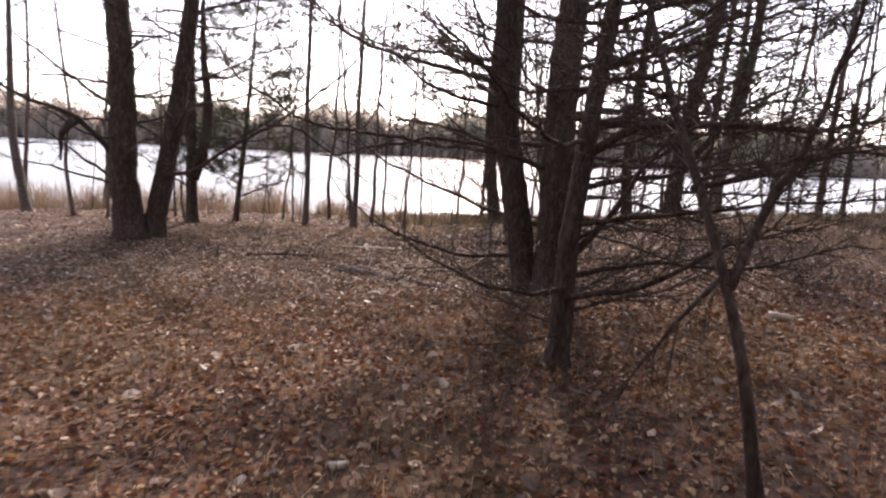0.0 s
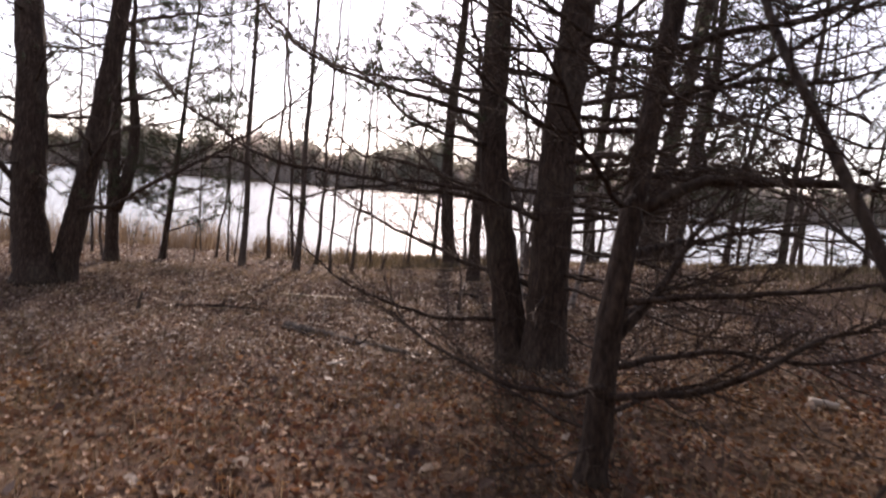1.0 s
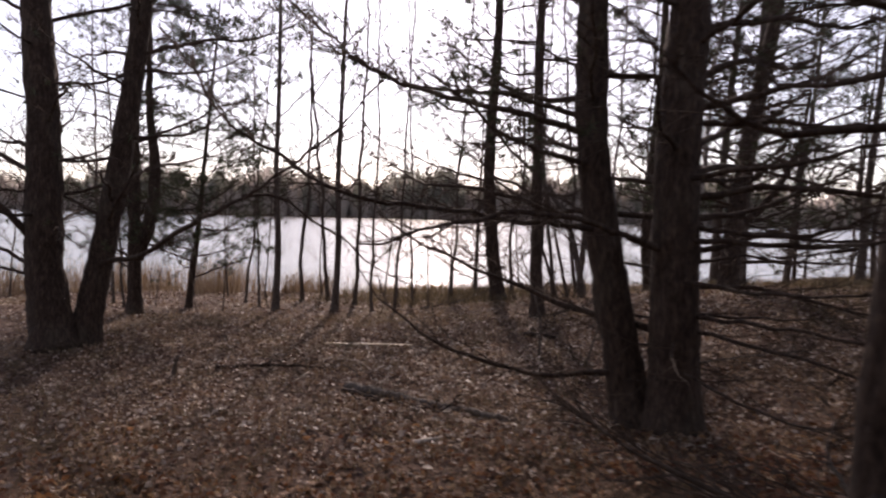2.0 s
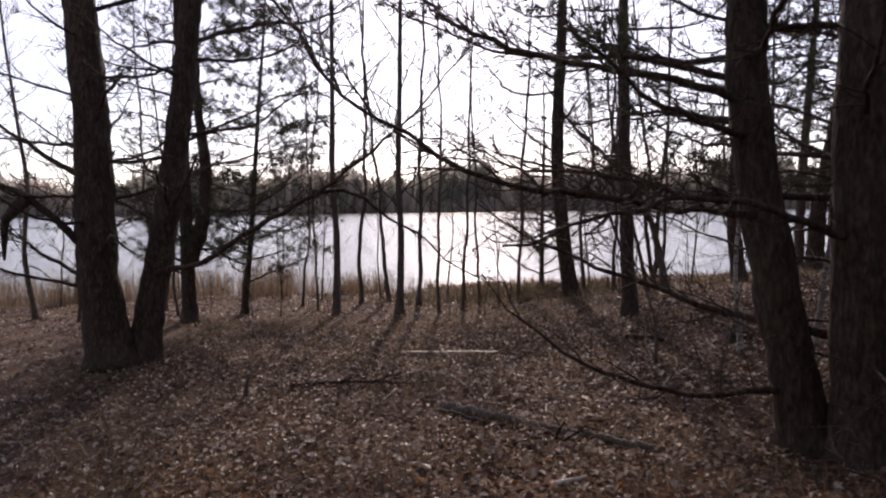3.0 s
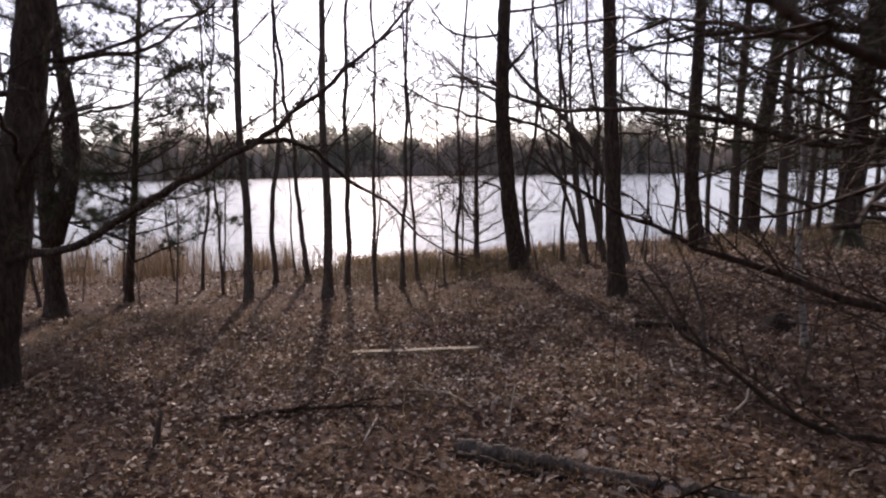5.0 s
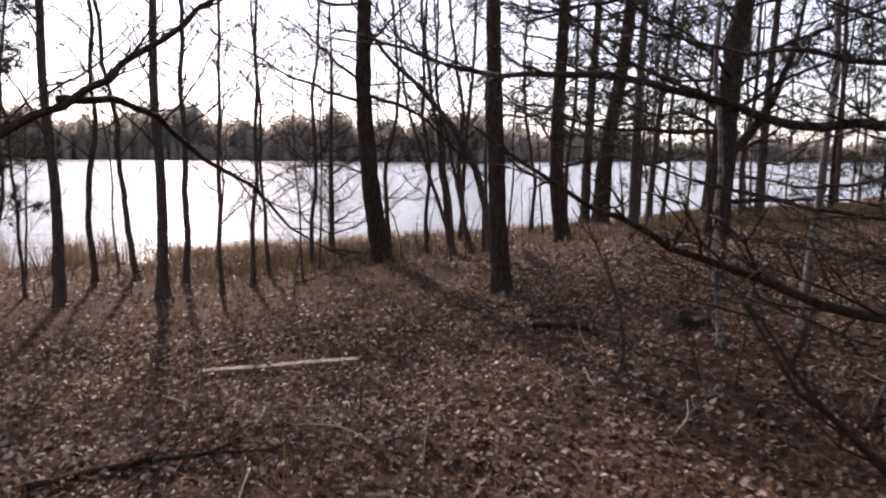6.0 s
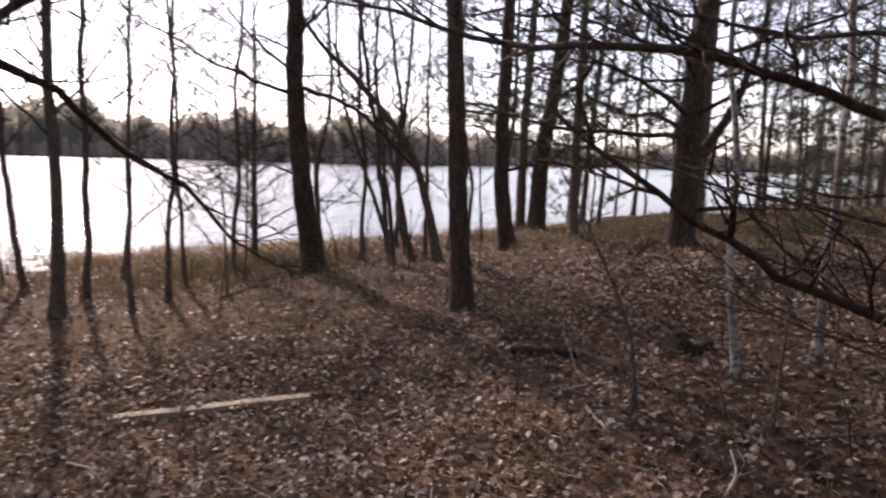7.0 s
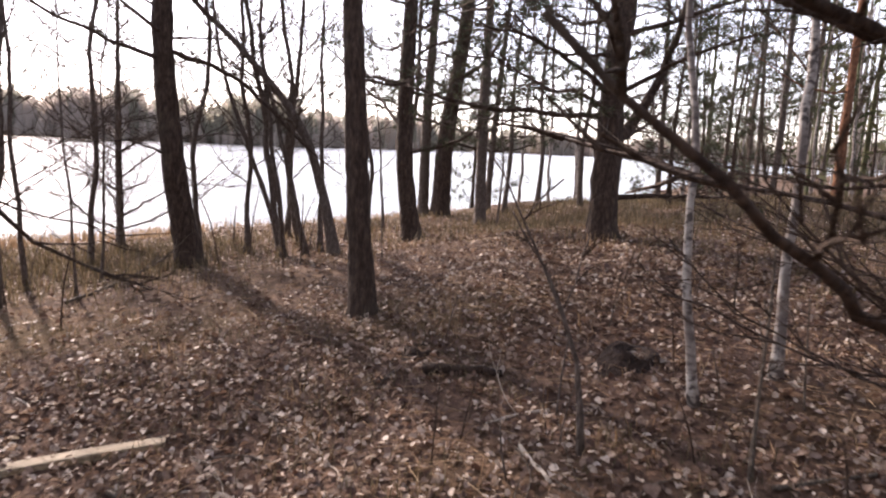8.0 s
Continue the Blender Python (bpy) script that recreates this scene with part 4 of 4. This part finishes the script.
def twig_litter(count, seed):
    """Short broken twigs and needles strewn between the leaves."""
    r = np.random.default_rng(seed)
    x, y = r.uniform(-6, 6, count), r.uniform(1.2, 14.5, count)
    a, ln = r.uniform(0, np.pi, count), 0.02 + 0.16 * r.random(count) ** 3
    w = 0.0012 + 0.0016 * r.random(count)
    z = land(x, y) + 0.02 + 0.02 * r.random(count)
    tilt = r.normal(0, 0.12, count) * ln
    c, q = np.cos(a), np.sin(a)
    v = np.stack([np.stack([x - c * ln - q * w, y - q * ln + c * w, z - tilt], -1), np.stack([x - c * ln + q * w, y - q * ln - c * w, z - tilt], -1),
                  np.stack([x + c * ln, y + q * ln, z + tilt], -1), np.stack([x - c * ln, y - q * ln, z - tilt + 2 * w], -1)], 1)
    i = np.arange(count)[:, None] * 4
    f = np.concatenate([i + np.array(k) for k in ((0, 2, 3), (1, 3, 2), (0, 1, 2))], 0)
    tagged(sheet("twig_litter", v.reshape(-1, 3), f, STRAW), "broken twigs and needles strewn among leaves", "litter", kind="stuff")


twig_litter(14000, 21)


def blades(name, label, x, y, height, width, lean, mat, seed):
    r = np.random.default_rng(seed)
    n = len(x)
    z = land(x, y) - 0.02
    a = r.uniform(0, 2 * np.pi, n)
    la = r.uniform(0, 2 * np.pi, n)
    ll = height * np.abs(r.normal(0, lean, n))
    sx_, sy_ = np.cos(a) * width, np.sin(a) * width
    lx_, ly_ = np.cos(la) * ll, np.sin(la) * ll
    v = np.stack([np.stack([x - sx_, y - sy_, z], -1), np.stack([x + sx_, y + sy_, z], -1),
                  np.stack([x + sx_ * 0.8 + lx_ * 0.35, y + sy_ * 0.8 + ly_ * 0.35, z + height * 0.6], -1),
                  np.stack([x - sx_ * 0.8 + lx_ * 0.35, y - sy_ * 0.8 + ly_ * 0.35, z + height * 0.6], -1),
                  np.stack([x + lx_, y + ly_, z + height - ll * 0.3], -1)], 1)
    i = np.arange(n)[:, None] * 5
    f = np.concatenate([i + np.array([0, 1, 2]), i + np.array([0, 2, 3]), i + np.array([3, 2, 4])], 0)
    tagged(sheet(name, v.reshape(-1, 3), f, mat), label, "grass", kind="stuff")


r = np.random.default_rng(3)
n = 15000
x = r.uniform(-22, 0.5, n)
x = x + 0.35 * np.sin(3.1 * x) + 0.15 * np.sin(9.7 * x)      # uneven clumps
off = r.uniform(0.2, 1.0, n)
y = shore_y(x) + 1.2 - 6.5 * off * np.clip((2.5 - x) / 6, 0.45, 1)
blades("reeds", "tall straw-coloured dry reeds along the lake shore", x, y, r.uniform(0.25, 1.0, n) ** 1.3 * (1 + 0.2 * np.sin(2.3 * x)) * np.clip((3.5 - x) / 8, 0.4, 1.1), 0.005, 0.34, REED, 4)
n = 7000
x = r.uniform(-1, 14, n)
y = shore_y(x) + 0.6 - 3.5 * r.random(n)
blades("shore_grass", "short dry grass on the bank", x, y, r.uniform(0.15, 0.4, n), 0.006, 0.3, STRAW, 5)
n = 9000
cx, cy = r.uniform(-7, 8, 420), r.uniform(1.5, 17, 420)
j = r.integers(0, 420, n)
x, y = cx[j] + r.normal(0, 0.14, n), cy[j] + r.normal(0, 0.14, n)
blades("dry_grass", "sparse dry grass tufts among fallen leaves", x, y, r.uniform(0.05, 0.17, n), 0.003, 0.5, STRAW, 6)
n = 13000
cx, cy = r.uniform(-6, 2, 520), r.uniform(1.3, 8, 520)
j = r.integers(0, 520, n)
x, y = cx[j] + r.normal(0, 0.1, n), cy[j] + r.normal(0, 0.1, n)
blades("short_grass", "short brown grass showing through fallen leaves", x, y, r.uniform(0.04, 0.12, n), 0.0028, 0.6, GREEN_GRASS, 9)
n = 24000
x, y = r.uniform(-6, 3, n), r.uniform(1.2, 8.5, n)
keep = r.random(n) < 0.35 + 0.65 * (np.sin(1.9 * x + 0.6) * np.sin(1.4 * y + x) > 0)
x, y = x[keep], y[keep]
blades("russet_thatch", "flattened russet dry grass between fallen leaves", x, y, r.uniform(0.03, 0.1, len(x)), 0.0026, 1.1, RUSSET_LEAF, 13)
n = 9000
cx, cy = r.uniform(-5, 1.5, 260), r.uniform(8, 14, 260)
j = r.integers(0, 260, n)
x, y = cx[j] + r.normal(0, 0.12, n), cy[j] + r.normal(0, 0.12, n)
blades("faded_grass", "faded green-brown grass on the slope above the shore", x, y, r.uniform(0.04, 0.14, n), 0.0028, 0.6, GREEN_GRASS, 11)
n = 26000
cx, cy = r.uniform(3.2, 14, 900), r.uniform(8.5, 18, 900)
j = r.integers(0, 900, n)
x, y = cx[j] + r.normal(0, 0.2, n), cy[j] + r.normal(0, 0.2, n)
keep = r.random(n) < np.clip((x - 2.6) / 4, 0.1, 1)
x, y = x[keep], y[keep]
blades("mound_grass", "dull olive-brown grass over the mound", x, y, r.uniform(0.06, 0.22, len(x)), 0.005, 0.6, GREEN_GRASS, 12)
n = 5500
x, y = r.normal(0.3, 1.4, n), r.normal(16.2, 0.9, n)
blades("green_grass", "mossy green grass at the foot of the bank", x, y, r.uniform(0.08, 0.25, n), 0.005, 0.5, GREEN_GRASS, 7)


# ================= things lying on the ground =================
def plank(a, b, width, thick):
    a, b = Vector(a), Vector(b)
    a.z, b.z = lz(a.x, a.y) + 0.006, lz(b.x, b.y) + 0.008
    root = thing("plank", a, "weathered pale wooden plank lying on fallen leaves", "plank")
    d = (b - a).normalized()
    s = d.cross(Vector((0, 0, 1))).normalized()
    u = s.cross(d)
    g = Geo()
    prof = [(-0.5, -0.4), (-0.44, -0.5), (0.44, -0.5), (0.5, -0.4), (0.5, 0.4), (0.44, 0.5), (-0.44, 0.5), (-0.5, 0.4)]
    n = 24
    for i in range(n + 1):
        p = a.lerp(b, i / n) + u * 0.002 * math.sin(i * 0.5)
        for c, e in prof:
            q = p + s * c * width * (1 + 0.03 * math.sin(i * 1.7)) + u * e * thick
            g.v.append(q + d * (0.01 * math.sin(c * 9) if i in (0, n) else 0))
    for i in range(n):
        for k in range(8):
            p0, p1 = i * 8 + k, i * 8 + (k + 1) % 8
            g.f.append((p0, p1, p1 + 8, p0 + 8))
    g.f += [tuple(range(7, -1, -1)), tuple(range(n * 8, n * 8 + 8))]
    part("board", g, PLANK_WOOD, root, smooth=False)


plank((-1.75, 11.24, 0), (-0.59, 10.95, 0), 0.085, 0.045)


def stick(name, label, pts, r0, mat, seed, twig_count=0, lift=0.0, category="stick"):
    rng = random.Random(seed)
    pts = [Vector((p[0], p[1], lz(p[0], p[1]) + r0 * 0.7 + (p[2] if len(p) > 2 else lift))) for p in pts]
    root = thing(name, pts[0], label, category)
    path = spline(pts, 0.05)
    n = len(path)
    path = [p + wobble(rng, r0 * 0.25) for p in path]
    g = Geo()
    g.tube(path, [r0 * (1 - 0.5 * i / n) for i in range(n)], 9 if r0 > 0.02 else 6, 0.2)
    part("stem", g, mat, root)
    if twig_count:
        t = Geo()
        for k in range(twig_count):
            i = rng.randrange(n // 5, n - 1)
            d = (path[i + 1] - path[i]).normalized()
            twig(t, None, path[i], d + Vector((rng.uniform(-1, 1), rng.uniform(-1, 1), rng.uniform(0.1, 0.7))), 0.35 * rng.uniform(0.5, 1.2), r0 * 0.4, rng, 1, 0)
        tagged(part("spray", t, mat, root), kind="stuff")


stick("stick", "short pale stripped stick on fallen leaves", [(0.573, 9.634), (0.49, 9.47), (0.416, 9.315)], 0.014, PALE_WOOD, 1)
stick("stick", "thin forked twig leaning over a plank", [(-1.28, 11.35, 0.06), (-1.4, 11.0, 0.05), (-1.5, 10.75, 0.0)], 0.009, DEAD_BARK, 2, 2)
stick("bark_strip", "curled pale strip of bark on leaves", [(-0.95, 10.62), (-0.9, 10.5), (-0.86, 10.38)], 0.015, DEAD_BARK, 3, category="bark")
stick("log", "grey-brown rotten log half sunk in leaves", [(-1.28, 8.73), (-0.76, 8.28), (-0.27, 7.83), (0.1, 7.5)], 0.05, GREY_BARK, 4, 0, -0.016, "log")
stick("fallen_branch", "dark crooked branch lying before a log", [(-1.32, 8.62), (-0.95, 8.25), (-0.6, 7.98), (-0.45, 7.7)], 0.026, ROTTEN_WOOD, 26, 3, 0.0, "branch")
stick("log", "short dark log among fallen leaves", [(0.78, 10.6), (0.92, 10.42), (1.06, 10.24)], 0.035, ROTTEN_WOOD, 5, 0, 0.0, "log")
stick("fallen_branch", "bare fallen branch with twigs on the slope", [(-0.35, 14.15), (0.15, 14.6), (0.6, 15.0, 0.08), (0.98, 15.3, 0.2)], 0.018, DEAD_BARK, 6, 8, 0.02, "branch")
stick("fallen_branch", "dark fallen branch with brushy twigs", [(-2.7, 9.52), (-2.16, 9.54), (-1.68, 9.47)], 0.02, TWIG_BARK, 7, 10, 0.02, "branch")
stick("fallen_branch", "dead branch lying across the leaves", [(1.2, 8.1), (2.0, 8.4), (3.1, 8.5)], 0.014, DEAD_BARK, 8, 6, 0.03, "branch")
stick("bark_chip", "small pale chip of wood on fallen leaves", [(-0.72, 7.0), (-0.52, 7.03)], 0.022, PALE_WOOD, 9, category="bark")
stick("bark_chip", "flat pale piece of wood on fallen leaves", [(2.9, 5.85), (3.08, 5.78)], 0.04, PALE_WOOD, 10, category="bark")
stick("bark_chip", "small white chip of bark on grass", [(-0.45, 2.95), (-0.37, 3.0)], 0.025, PALE_WOOD, 11, category="bark")
stick("stick", "pale broken stick on fallen leaves", [(-4.7, 8.3), (-4.35, 8.25)], 0.014, PALE_WOOD, 12)
stick("stick", "thin upright broken twig among leaves", [(-0.98, 9.75, 0.0), (-0.95, 9.82, 0.12), (-0.93, 9.86, 0.2)], 0.007, DEAD_BARK, 13)
stick("stick", "long thin pale stick lying on leaves", [(1.0, 8.66), (1.4, 8.44), (1.75, 8.22), (2.3, 8.05)], 0.011, DEAD_BARK, 14, 2)
stick("stick", "thin crooked grey twig on leaves", [(-1.83, 9.95), (-1.7, 9.3), (-1.57, 8.76)], 0.008, DEAD_BARK, 15, 2)
stick("stick", "short pale twig crossing another", [(-1.71, 9.25, 0.02), (-1.8, 9.0), (-1.86, 8.81)], 0.007, PALE_WOOD, 16, 1)
stick("stick", "thin straight twig on leaves", [(-1.75, 8.58), (-1.49, 8.33)], 0.008, DEAD_BARK, 17)
stick("stick", "thin bent twig on leaves", [(-1.2, 9.31), (-1.1, 9.15), (-1.04, 9.0)], 0.007, DEAD_BARK, 18)
stick("bark_piece", "upright weathered piece of bark stuck in leaves", [(-3.05, 9.25, 0.0), (-3.03, 9.26, 0.12), (-3.0, 9.27, 0.22)], 0.022, DEAD_BARK, 19, category="bark")
stick("stick", "short pale stick on leaves", [(-3.14, 9.13), (-3.2, 8.92)], 0.011, PALE_WOOD, 20)
stick("stick", "thin curved twig standing in leaves", [(-0.92, 8.94, 0.0), (-0.9, 8.96, 0.1), (-0.86, 9.0, 0.22)], 0.006, PALE_WOOD, 22)
stick("stick", "short white stripped stick on leaves", [(-0.47, 8.6), (-0.51, 8.42)], 0.011, PALE_WOOD, 23)
stick("stick", "dry stem standing among leaves", [(0.3, 9.45, 0.0), (0.28, 9.47, 0.13), (0.29, 9.5, 0.26)], 0.005, DEAD_BARK, 24)
stick("stick", "dry stem standing beside a birch", [(1.75, 8.85, 0.0), (1.82, 8.9, 0.25), (1.86, 8.93, 0.5)], 0.007, DEAD_BARK, 25)
rng = random.Random(91)
for k in range(16):
    x, y, a, ln = rng.uniform(-5, 3.5), rng.uniform(3.0, 13.5), rng.uniform(0, 6.28), rng.uniform(0.12, 0.4)
    stick("stick", "small broken twig lying among leaves", [(x, y), (x + 0.5 * ln * math.cos(a), y + 0.5 * ln * math.sin(a)), (x + ln * math.cos(a + 0.2), y + ln * math.sin(a + 0.2))],
          rng.uniform(0.005, 0.01), rng.choice((DEAD_BARK, PALE_WOOD, TWIG_BARK)), 200 + k, rng.choice((0, 0, 1)))

for k in range(34):
    x, y, a, ln = rng.gauss(-0.9, 1.0), rng.uniform(7.2, 10.6), rng.uniform(0, 3.14), rng.uniform(0.15, 0.55)
    lean = rng.choice((0.0, 0.0, 0.0, 0.1))
    stick("stick", "thin dry twig lying on the leaves by a log", [(x, y), (x + 0.5 * ln * math.cos(a), y + 0.5 * ln * math.sin(a), lean * 0.6), (x + ln * math.cos(a + 0.3), y + ln * math.sin(a + 0.3), lean)],
          rng.uniform(0.004, 0.008), rng.choice((DEAD_BARK, PALE_WOOD, DEAD_BARK)), 260 + k, rng.choice((0, 1, 2)))

for k in range(22):                        # dry upright shoots
    x, y, h = rng.uniform(0.1, 3.0), rng.uniform(8.2, 11.0), rng.uniform(0.12, 0.5)
    lx, ly = rng.uniform(-0.35, 0.35) * h, rng.uniform(-0.2, 0.2) * h
    stick("dry_shoot", "thin dry stem standing up out of leaves", [(x, y, -0.01), (x + 0.4 * lx, y + 0.4 * ly, h * 0.5), (x + lx, y + ly, h)],
          rng.uniform(0.003, 0.006), rng.choice((DEAD_BARK, GREY_BARK, TWIG_BARK)), 320 + k, rng.choice((0, 0, 1)), category="stem")
for k in range(26):                        # thin shoots at the water's edge
    x, y, h = rng.uniform(-7, 3.5), rng.uniform(13.2, 17.5), rng.uniform(0.4, 1.3)
    lx, ly = rng.uniform(-0.4, 0.4) * h, rng.uniform(-0.2, 0.2) * h
    stick("dry_shoot", "thin bare shoot standing in dry grass", [(x, y, -0.01), (x + 0.3 * lx, y + 0.4 * ly, h * 0.5), (x + lx, y + ly, h)],
          rng.uniform(0.006, 0.011), rng.choice((GREY_BARK, TWIG_BARK)), 350 + k, rng.choice((1, 2, 3)), category="stem")


def rotten_stump(x, y, radius, height, seed, label):
    """A sunken, broken stump: uneven ring wall with a hollow top."""
    z = lz(x, y) - 0.05
    root = thing("rotten_stump", (x, y, z + 0.05), label, "stump")
    g, n, rows = Geo(), 20, ((1.5, 0.0), (1.2, 0.3), (1.0, 0.65), (0.85, 1.0), (0.6, 0.95), (0.4, 0.55), (0.05, 0.5))
    for rad, h in rows:
        for k in range(n):
            a = 2 * math.pi * k / n
            j = noise.noise(Vector((math.cos(a) * 1.6 + seed, math.sin(a) * 1.6, h)))
            q = radius * rad * (1 + 0.35 * j)
            g.v.append(Vector((x + q * math.cos(a), y + q * math.sin(a), z + height * h * (1 + 0.5 * noise.noise(Vector((a * 1.3, seed, 0)))))))
    for i in range(len(rows) - 1):
        for k in range(n):
            a, b = i * n + k, i * n + (k + 1) % n
            g.f.append((a, b, b + n, a + n))
    part("wood", g, ROTTEN_WOOD, root)


rotten_stump(1.67, 9.78, 0.16, 0.1, 2.0, "low dark rotten stump sunk in leaves")
rotten_stump(1.0, 10.9, 0.11, 0.07, 5.0, "small dark rotten stump in leaves")
